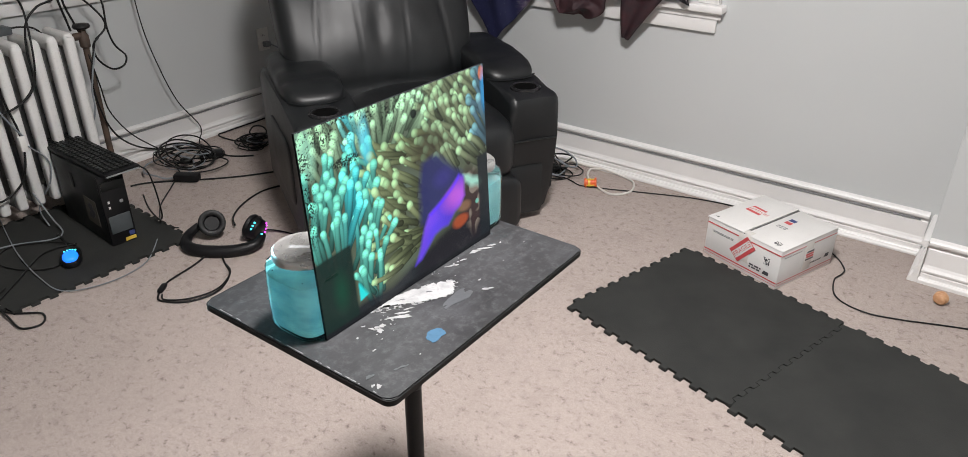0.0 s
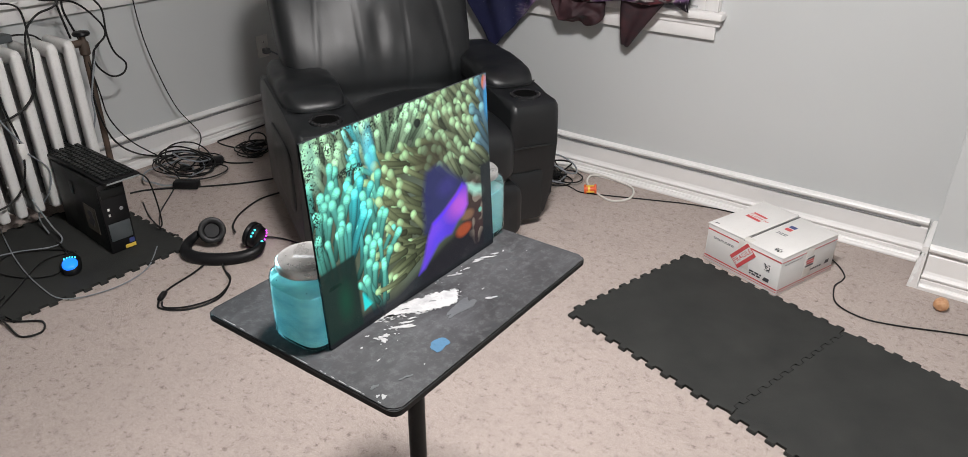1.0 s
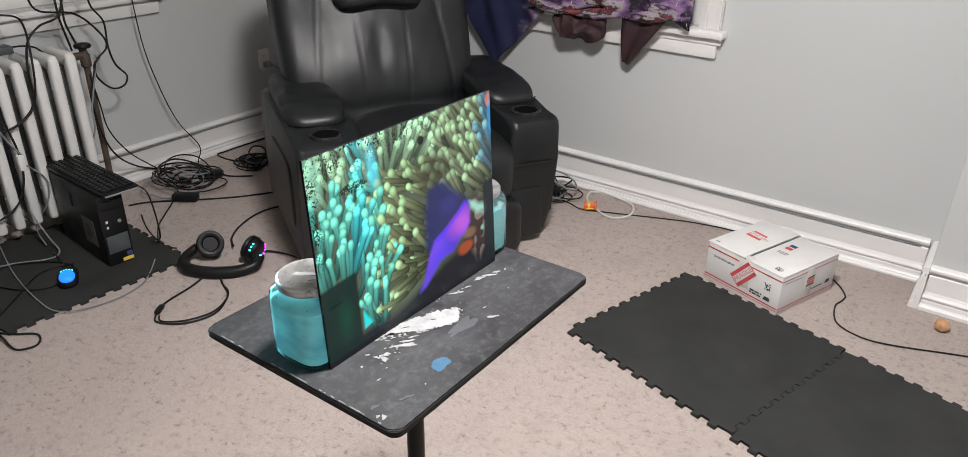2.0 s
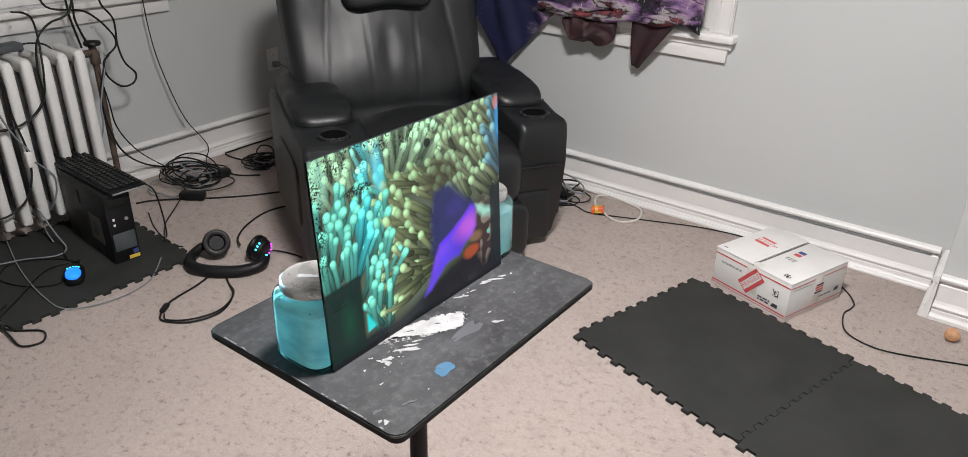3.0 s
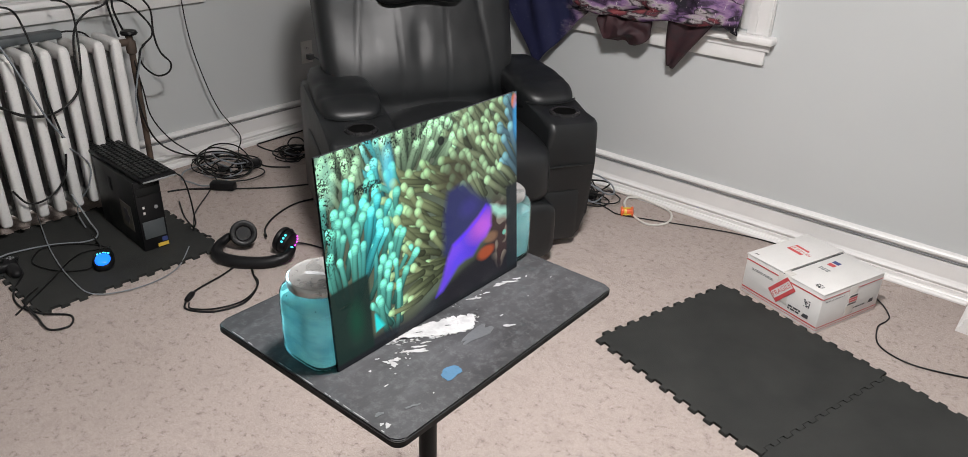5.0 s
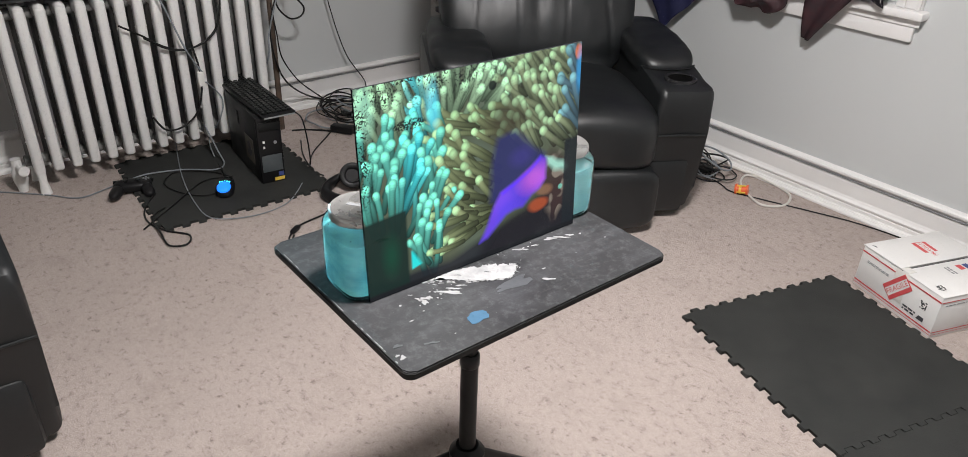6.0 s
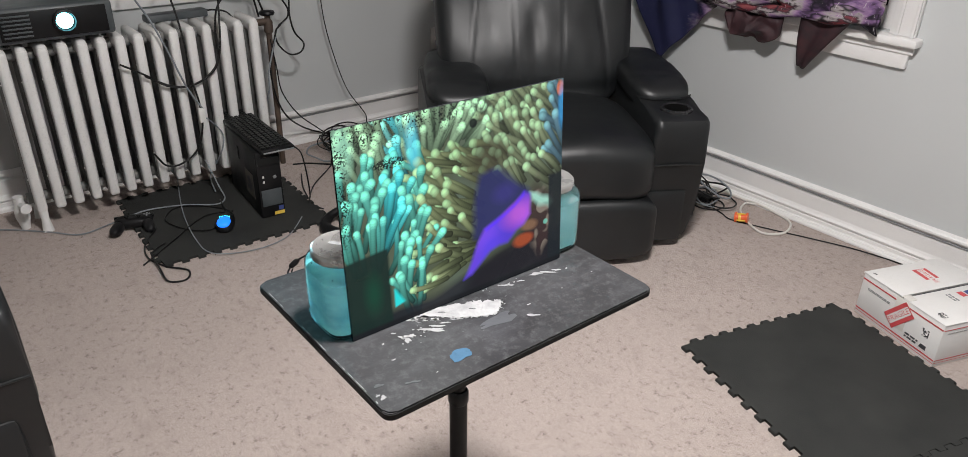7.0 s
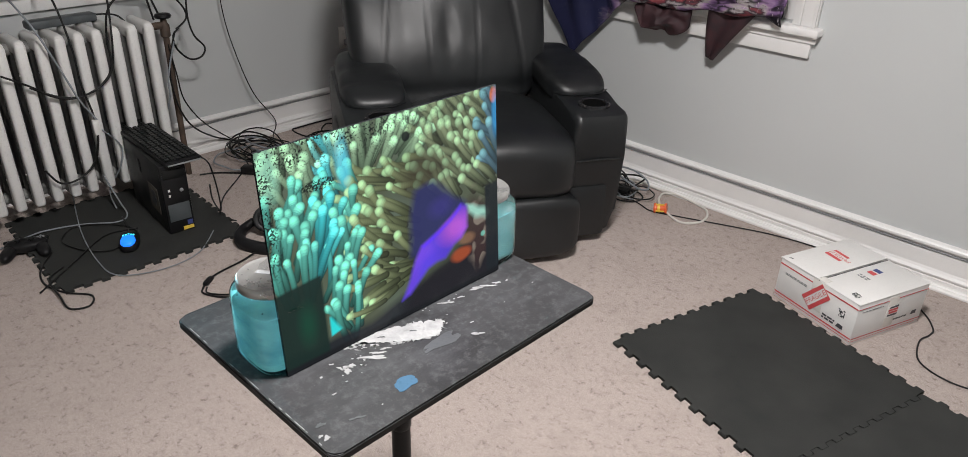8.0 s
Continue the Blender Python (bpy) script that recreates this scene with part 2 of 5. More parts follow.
TAG = mixed("old_sticker", (0.09, 0.08, 0.065), (0.14, 0.125, 0.10), 60, 0.6, 0.1, 300)
RIM = mixed("glossy_black_plastic", (0.012, 0.012, 0.013), (0.02, 0.02, 0.021), 30, 0.22, 0.05, 300)
# near-black for the painted shade in the cup holders and the headphone cloth
PIT = mixed("matte_black_shade_and_cloth", (0.002, 0.002, 0.002), (0.004, 0.004, 0.004), 30, 0.9, 0.05, 300, spec=0.05)
CLOTH, LIQUID, GLASS, PICTURE = tapestry_material(), jar_liquid_material("milky_liquid", (0.34, 0.54, 0.60), (0.66, 0.86, 0.80)), clear_glass_material(), picture_material()
# pale liquid, its colour lightened to make up for the beam's weaker light
PALELIQUID = jar_liquid_material("brightened_pale_liquid", (0.74, 0.84, 0.82), (0.90, 0.95, 0.92))
LENS = glowing("lit_projector_lens", (0.22, 0.85, 1.0), 9)
LED_BLUE = glowing("blue_light", (0.010, 0.16, 1.0), 1.5)
LED_CYAN = glowing("cyan_light", (0.05, 0.75, 0.9), 2.5)
LED_PINK = glowing("magenta_light", (0.75, 0.05, 0.8), 2.5)
DIFFUSER = glowing("lit_diffuser", (1.0, 0.94, 0.86), 6)


# ---- mesh helpers ----
def link(name, bm, material, parent=None, label="", smooth=False):
    mesh = bpy.data.meshes.new(name)
    bmesh.ops.recalc_face_normals(bm, faces=bm.faces)
    bm.to_mesh(mesh)
    bm.free()
    if smooth:
        mesh.shade_smooth()
        if smooth != "all":
            mesh.set_sharp_from_angle(angle=radians(40))
    for m in material if isinstance(material, (list, tuple)) else (material,):
        mesh.materials.append(m)
    ob = new(name, mesh)
    if parent:
        ob.parent = parent
    if label:
        ob["label"] = label
    return ob


def part(name, bm, material, parent, label="", smooth=True):
    return link(name, bm, material, parent, label, smooth)


def thing(name, m, label, category, group=""):
    ob = new(name)
    ob.empty_display_size = 0.05
    ob.matrix_world = m
    return tagged(ob, label, category, group)


def structure(name, bm, material, label, category, smooth=False):
    return tagged(link(name, bm, material, smooth=smooth), label, category, kind="structure")


def block(x0, x1, y0, y1, z0, z1, bevel=0.0, bm=None, m=None, segments=2):
    bm = bm or bmesh.new()
    made = bmesh.ops.create_cube(bm, size=1)["verts"]
    for v in made:
        v.co = Vector(((x0 + x1) / 2 + v.co.x * (x1 - x0), (y0 + y1) / 2 + v.co.y * (y1 - y0), (z0 + z1) / 2 + v.co.z * (z1 - z0)))
    if bevel:
        edges = list({e for v in made for e in v.link_edges})
        out = bmesh.ops.bevel(bm, geom=edges, offset=bevel, segments=segments, affect="EDGES", profile=0.5)
        made = list({*[v for v in made if v.is_valid], *out["verts"]})
    if m is not None:
        bmesh.ops.transform(bm, matrix=m, verts=made)
    return bm


def ring_tube(points, radius, sides=7, bm=None, closed=False):
    """A tube through the points; radius: a number or one for each point."""
    bm = bm or bmesh.new()
    pts = [Vector(p) for p in points]
    n = len(pts)
    side, rings = None, []
    for i, p in enumerate(pts):
        a, b = pts[(i - 1) % n if closed else max(i - 1, 0)], pts[(i + 1) % n if closed else min(i + 1, n - 1)]
        way = (b - a).normalized() if (b - a).length > 1e-9 else Vector((0, 0, 1))
        if side is None:
            side = way.orthogonal().normalized()
        side = side - way * side.dot(way)
        side = side.normalized() if side.length > 1e-6 else way.orthogonal().normalized()
        up = way.cross(side)
        r = radius[i] if isinstance(radius, (list, tuple)) else radius
        rings.append([bm.verts.new(p + r * (math.cos(2 * math.pi * k / sides) * side + math.sin(2 * math.pi * k / sides) * up)) for k in range(sides)])
    for i in range(n if closed else n - 1):
        a, b = rings[i], rings[(i + 1) % n]
        for k in range(sides):
            bm.faces.new((a[k], a[(k + 1) % sides], b[(k + 1) % sides], b[k]))
    if not closed:
        bm.faces.new(rings[0][::-1])
        bm.faces.new(rings[-1])
    return bm


def glide(points, steps=8, closed=False):
    """A smooth line through the points."""
    pts = [Vector(p) for p in points]
    n, out = len(pts), []
    for i in range(n if closed else n - 1):
        if closed:
            p0, p1, p2, p3 = (pts[(i + k) % n] for k in (-1, 0, 1, 2))
        else:
            p0, p1, p2, p3 = pts[max(i - 1, 0)], pts[i], pts[i + 1], pts[min(i + 2, n - 1)]
        for s in range(steps):
            t = s / steps
            out.append(0.5 * (2 * p1 + (p2 - p0) * t + (2 * p0 - 5 * p1 + 4 * p2 - p3) * t * t + (3 * p1 - p0 - 3 * p2 + p3) * t ** 3))
    if not closed:
        out.append(pts[-1])
    return out


def lathe(profile, sides=32, bm=None, m=None, squareness=0.0):
    """Turned shape from (radius, height) pairs; squareness above 0 pulls it towards a rounded square."""
    bm = bm or bmesh.new()
    rings = []
    for r, z in profile:
        ring = []
        for k in range(sides):
            a = 2 * math.pi * k / sides
            c, s = math.cos(a), math.sin(a)
            f = 1.0
            if squareness:
                f = (abs(c) ** squareness + abs(s) ** squareness) ** (-1 / squareness)
            p = Vector((r * f * c, r * f * s, z))
            ring.append(bm.verts.new(m @ p if m is not None else p))
        rings.append(ring)
    for a, b in zip(rings, rings[1:]):
        for k in range(sides):
            bm.faces.new((a[k], a[(k + 1) % sides], b[(k + 1) % sides], b[k]))
    bm.faces.new(rings[0][::-1])
    bm.faces.new(rings[-1])
    return bm


def cushion(centre, half, p=5.0, n=18, shape=None, bm=None):
    """A padded form: a cube rounded by its p-norm; shape(v, q) may move each point."""
    bm = bm or bmesh.new()
    grid = {}

    def vert(q):
        key = tuple(round(c, 5) for c in q)
        if key not in grid:
            norm = sum(abs(c) ** p for c in q) ** (1 / p)
            w = Vector([c / norm for c in q])
            v = Vector([centre[i] + half[i] * w[i] for i in range(3)])
            grid[key] = bm.verts.new(shape(v, w) if shape else v)
        return grid[key]

    ticks = [math.tan(math.pi / 4 * (2 * i / n - 1)) for i in range(n + 1)]
    for axis in range(3):
        for sign in (-1, 1):
            for i in range(n):
                for j in range(n):
                    quad = []
                    for a, b in ((i, j), (i + 1, j), (i + 1, j + 1), (i, j + 1)):
                        q = [0, 0, 0]
                        q[axis], q[(axis + 1) % 3], q[(axis + 2) % 3] = sign, ticks[a], ticks[b]
                        quad.append(vert(q))
                    bm.faces.new(quad if sign > 0 else quad[::-1])
    return bm


def prism(outline, x0, x1, bevel=0.0, bm=None, segments=3):
    """An outline in (y, z) drawn out along x."""
    bm = bm or bmesh.new()
    a = [bm.verts.new((x0, y, z)) for y, z in outline]
    b = [bm.verts.new((x1, y, z)) for y, z in outline]
    n = len(outline)
    bm.faces.new(a[::-1])
    bm.faces.new(b)
    for k in range(n):
        bm.faces.new((a[k], a[(k + 1) % n], b[(k + 1) % n], b[k]))
    if bevel:
        edges = [e for e in bm.edges if e.verts[0] in a and e.verts[1] in a or e.verts[0] in b and e.verts[1] in b]
        bmesh.ops.bevel(bm, geom=edges, offset=bevel, segments=segments, affect="EDGES", profile=0.5)
    return bm


def slab(outline, z0, z1, bm=None):
    """An outline in (x, y) with a thickness."""
    bm = bm or bmesh.new()
    a = [bm.verts.new((x, y, z0)) for x, y in outline]
    b = [bm.verts.new((x, y, z1)) for x, y in outline]
    n = len(outline)
    bm.faces.new(a[::-1])
    bm.faces.new(b)
    for k in range(n):
        bm.faces.new((a[k], a[(k + 1) % n], b[(k + 1) % n], b[k]))
    return bm


# ---- the room ----
XL, XR, YF, YB, ZC = -3.195, 1.70, -1.60, 3.03, 2.50
structure("floor", block(XL - 0.2, XR + 0.2, YF - 0.2, YB + 0.2, -0.12, 0.0), CARPET, "worn greige cut-pile carpet with dark flecks", "carpet")
structure("ceiling", block(XL - 0.2, XR + 0.2, YF - 0.2, YB + 0.2, ZC, ZC + 0.12), CEIL, "plain white painted ceiling", "ceiling")


def wall_with_hole(name, fixed, along0, along1, hole, axis, label):
    """A wall 0.15 thick whose opening (from, to, bottom, top) goes right through."""
    bm = bmesh.new()
    a, b, z0, z1 = hole
    lo, hi = fixed
    for s, e, bot, top in ((along0, a, 0, ZC), (b, along1, 0, ZC), (a, b, 0, z0), (a, b, z1, ZC)):
        if axis == "x":
            block(s, e, lo, hi, bot, top, bm=bm)
        else:
            block(lo, hi, s, e, bot, top, bm=bm)
    structure(name, bm, WALL, label, "wall")


wall_with_hole("wall_north", (YB, YB + 0.15), XL - 0.15, XR + 0.15, (-2.08, -1.02, 0.805, 2.05), "x", "pale grey painted plaster wall with a window")
wall_with_hole("wall_west", (XL - 0.15, XL), YF, YB, (0.62, 1.96, 0.83, 2.05), "y", "pale grey painted plaster wall behind the radiator")
structure("wall_south", block(XL - 0.15, XR + 0.15, YF - 0.15, YF, 0, ZC), WALL, "pale grey painted plaster wall", "wall")
structure("wall_east", block(XR, XR + 0.15, YF, YB, 0, ZC), WALL, "pale grey painted plaster wall", "wall")
structure("wall_breast", block(-0.004, XR - 0.003, 2.815, YB - 0.003, 0.003, ZC - 0.003, 0.004), WALL, "pale grey projecting chimney breast", "wall")


def skirting(name, path, out):
    """A tall moulded skirting: stepped profile swept along a straight run. path: two (x, y); out: its unit normal."""
    (xa, ya), (xb, yb) = path
    profile = [(0, 0), (0.033, 0), (0.033, 0.012), (0.028, 0.019), (0.021, 0.021), (0.021, 0.034), (0.017, 0.036), (0.017, 0.041), (0.023, 0.044), (0.023, 0.049), (0.014, 0.057), (0.010, 0.066), (0.010, 0.126), (0.006, 0.131), (0.005, 0.137),
               (0.010, 0.140), (0.018, 0.143), (0.022, 0.149), (0.022, 0.156), (0.017, 0.162), (0.010, 0.164), (0, 0.166)]
    bm = bmesh.new()
    rows = []
    for x, y in ((xa, ya), (xb, yb)):
        rows.append([bm.verts.new((x + out[0] * d, y + out[1] * d, z)) for d, z in profile])
    for k in range(len(profile)):
        m = (k + 1) % len(profile)
        bm.faces.new((rows[0][k], rows[0][m], rows[1][m], rows[1][k]))
    bm.faces.new(rows[0][::-1])
    bm.faces.new(rows[1])
    structure(name, bm, TRIM, "tall white moulded skirting board", "baseboard")


skirting("baseboard_north", ((XL + 0.031, YB), (-0.035, YB)), (0, -1))
skirting("baseboard_west", ((XL, YF), (XL, YB - 0.031)), (1, 0))
skirting("baseboard_jog", ((-0.004, YB - 0.001), (-0.004, 2.784)), (-1, 0))
skirting("baseboard_breast", ((-0.003, 2.815), (XR - 0.03, 2.815)), (0, -1))


def quarter_round(name, a, b):
    bm = ring_tube([a, b], 0.011, 10)
    structure(name, bm, TRIM, "thin white floor bead", "trim", True)


quarter_round("trim_north", (XL + 0.04, YB - 0.034, 0.004), (-0.040, YB - 0.034, 0.004))


def surface_cable(name, pts, r=0.004, mat=None, label="thin grey cable tacked along the skirting"):
    ob = link(name, ring_tube(glide(pts, 6), r, 6), mat or GREYCABLE, smooth="all")
    return tagged(ob, label, "cable")


surface_cable("cable", [(XL + 0.012, 1.42, 0.135), (XL + 0.013, 1.80, 0.133), (XL + 0.012, 2.2, 0.134), (XL + 0.013, 2.55, 0.133), (XL + 0.012, 2.95, 0.134)], 0.0032, STRIP, "thin grey cable tucked under the skirting's cap")
surface_cable("cable", [(XL + 0.05, YB - 0.012, 0.134), (-2.2, YB - 0.013, 0.133), (-1.4, YB - 0.012, 0.134), (-0.7, YB - 0.013, 0.133), (-0.06, YB - 0.012, 0.134)], 0.0032, STRIP, "thin grey cable tucked under the skirting's cap")


# ---- windows ----
def north_window():
    w = tagged(new("window_1"), "white wooden window with a deep stool and apron", "window", kind="structure")
    w.location = (0.043, 0, 0.029)
    y = YB
    part("window_sill", block(-2.24, -0.945, y - 0.052, y + 0.10, 0.742, 0.772, 0.008), TRIM, w)
    part("apron", block(-2.21, -0.975, y - 0.020, y - 0.001, 0.662, 0.741, 0.004), TRIM, w)
    part("apron_bead", block(-2.215, -0.957, y - 0.026, y - 0.0205, 0.716, 0.738, 0.002), TRIM, w)
    for x0, x1 in ((-1.058, -0.968), (-2.22, -2.132)):
        part("casing", block(x0, x1, y - 0.020, y - 0.001, 0.773, 2.14, 0.003), TRIM, w)
        part("casing_bead", block(x0 + 0.022, x0 + 0.034, y - 0.027, y - 0.0205, 0.773, 2.12, 0.002), TRIM, w)
        part("casing_bead", block(x1 - 0.014, x1 - 0.002, y - 0.032, y - 0.0205, 0.773, 2.14, 0.002), TRIM, w)
    part("head_casing", block(-2.22, -0.968, y - 0.020, y - 0.001, 2.141, 2.23, 0.003), TRIM, w)
    for x0, x1, z0, z1 in ((-2.129, -2.08, 0.776, 2.045), (-1.11, -1.061, 0.776, 2.045), (-2.079, -1.111, 0.776, 0.85), (-2.079, -1.111, 1.98, 2.045), (-2.079, -1.111, 1.38, 1.43)):
        part("window_frame", block(x0, x1, y + 0.03, y + 0.07, z0, z1, 0.004), TRIM, w)
    part("pane", block(-2.078, -1.112, y + 0.047, y + 0.052, 0.851, 1.379), NIGHTGLASS, w)
    part("pane", block(-2.078, -1.112, y + 0.047, y + 0.052, 1.431, 1.979), NIGHTGLASS, w)


def west_window():
    w = tagged(new("window_2"), "white wooden window with dark night glass above the radiator", "window", kind="structure")
    w.location = (0, 0.096, 0.038)
    x = XL
    part("window_sill", block(x - 0.10, x + 0.050, 0.44, 1.965, 0.762, 0.789, 0.007), TRIM, w)
    part("apron", block(x + 0.001, x + 0.020, 0.46, 1.950, 0.700, 0.761, 0.004), TRIM, w)
    for y0, y1 in ((0.46, 0.548), (1.862, 1.95)):
        part("casing", block(x + 0.001, x + 0.020, y0, y1, 0.790, 2.14, 0.003), TRIM, w)
    part("head_casing", block(x + 0.001, x + 0.020, 0.46, 1.95, 2.141, 2.23, 0.003), TRIM, w)
    for y0, y1, z0, z1 in ((0.553, 0.60, 0.791, 2.045), (1.81, 1.857, 0.791, 2.045), (0.601, 1.809, 0.791, 0.83), (0.601, 1.809, 1.98, 2.045), (0.601, 1.809, 1.38, 1.43)):
        part("window_frame", block(x - 0.07, x - 0.03, y0, y1, z0, z1, 0.004), TRIM, w)
    part("pane", block(x - 0.052, x - 0.047, 0.602, 1.808, 0.831, 1.379), NIGHTGLASS, w)
    part("pane", block(x - 0.052, x - 0.047, 0.602, 1.808, 1.431, 1.979), NIGHTGLASS, w)


north_window()
west_window()


def ceiling_light():
    t = thing("ceiling_light", pose(LAMP[0], LAMP[1], ZC), "round white flush ceiling light, switched on", "ceiling light")
    part("base_plate", lathe([(0.20, -0.045), (0.205, -0.02), (0.205, -0.001)], 40), PLATE, t)
    part("diffuser", lathe([(0.03, -0.105), (0.11, -0.098), (0.17, -0.075), (0.19, -0.046)], 40), DIFFUSER, t)


ceiling_light()


# ---- tapestry over the north window ----
def tapestry():
    """A printed cloth pinned over the window, its lower edge rucked up on the stool with corners hanging down."""
    t = thing("tapestry", pose(0.043, 0, 0.035), "printed navy, violet and black cloth hung over the window", "tapestry")
    bm = bmesh.new()
    nx, nz = 90, 40
    grid = []
    for i in range(nx + 1):
        a = i / nx
        x = -2.20 + a * 1.135
        low = 0.785 + 0.018 * math.sin(9 * a + 1) + 0.012 * math.sin(23 * a)
        if a < 0.41:
            tip = 1 - abs(a - 0.165) / (0.165 if a < 0.165 else 0.245)
            low = 0.76 - 0.288 * max(tip, 0) ** 1.05
        row = []
        for j in range(nz + 1):
            b = j / nz
            z = low + b ** 1.3 * (2.02 - low)
            roll = 0.03 * math.exp(-((z - low - 0.03) / 0.035) ** 2) if a > 0.41 else 0.0
            y = YB - 0.066 - roll - 0.012 * math.sin(38 * a + 5 * b) * (1 - 0.6 * b) - 0.008 * math.sin(15 * a - 9 * z) - 0.006 * math.sin(70 * a + 20 * z)
            row.append(bm.verts.new((x, y, z)))
        grid.append(row)
    for i in range(nx):
        for j in range(nz):
            bm.faces.new((grid[i][j], grid[i + 1][j], grid[i + 1][j + 1], grid[i][j + 1]))
    ob = part("cloth", bm, CLOTH, t, smooth="all")
    thick = ob.modifiers.new("thickness", "SOLIDIFY")
    thick.thickness = 0.003

    def flap(pts, name, mat, label):
        f = bmesh.new()
        top = [Vector(p) for p in pts[0]]
        tip = [Vector(p) for p in pts[1]]
        rows, n = [], 14
        for k in range(n + 1):
            s = k / n
            row = []
            for c in range(13):
                w = c / 12
                p = top[0].lerp(top[1], w).lerp(tip[0].lerp(tip[1], w), s)
                p.y -= 0.008 * math.sin(math.pi * w * 3 + s) * (1 - 0.5 * s) + 0.012 * math.sin(math.pi * s)
                row.append(f.verts.new(p))
            rows.append(row)
        for k in range(n):
            for c in range(12):
                f.faces.new((rows[k][c], rows[k][c + 1], rows[k + 1][c + 1], rows[k + 1][c]))
        o = part(name, f, mat, t, label, smooth="all")
        o.modifiers.new("thickness", "SOLIDIFY").thickness = 0.003

    y = YB - 0.085
    flap((((-1.355, y, 0.80), (-1.170, y, 0.785)), ((-1.352, y + 0.03, 0.595), (-1.325, y + 0.03, 0.585))), "corner_flap", BROWNCLOTH, "dark red hanging cloth corner")
    part("rucked_fold", cushion((-1.560, YB - 0.085, 0.722), (0.125, 0.028, 0.056), 2.4, 24, lambda v, q: Vector((v.x + 0.02 * noise.noise(v * 22), v.y + 0.022 * noise.noise(v * 26), v.z + 0.03 * noise.noise(v * 17) - 0.012 * math.cos(14 * (v.x + 1.55))))), BROWNCLOTH, t, "dark red rucked cloth fold")
    part("rolled_hem", ring_tube(glide([(-1.80, YB - 0.10, 0.80), (-1.6, YB - 0.105, 0.775), (-1.4, YB - 0.105, 0.79), (-1.2, YB - 0.10, 0.80), (-1.072, YB - 0.09, 0.815)], 8), [0.012 + 0.012 * math.sin(k * 0.35) ** 2 for k in range(33)], 10), CLOTH, t)
    return t


tapestry()


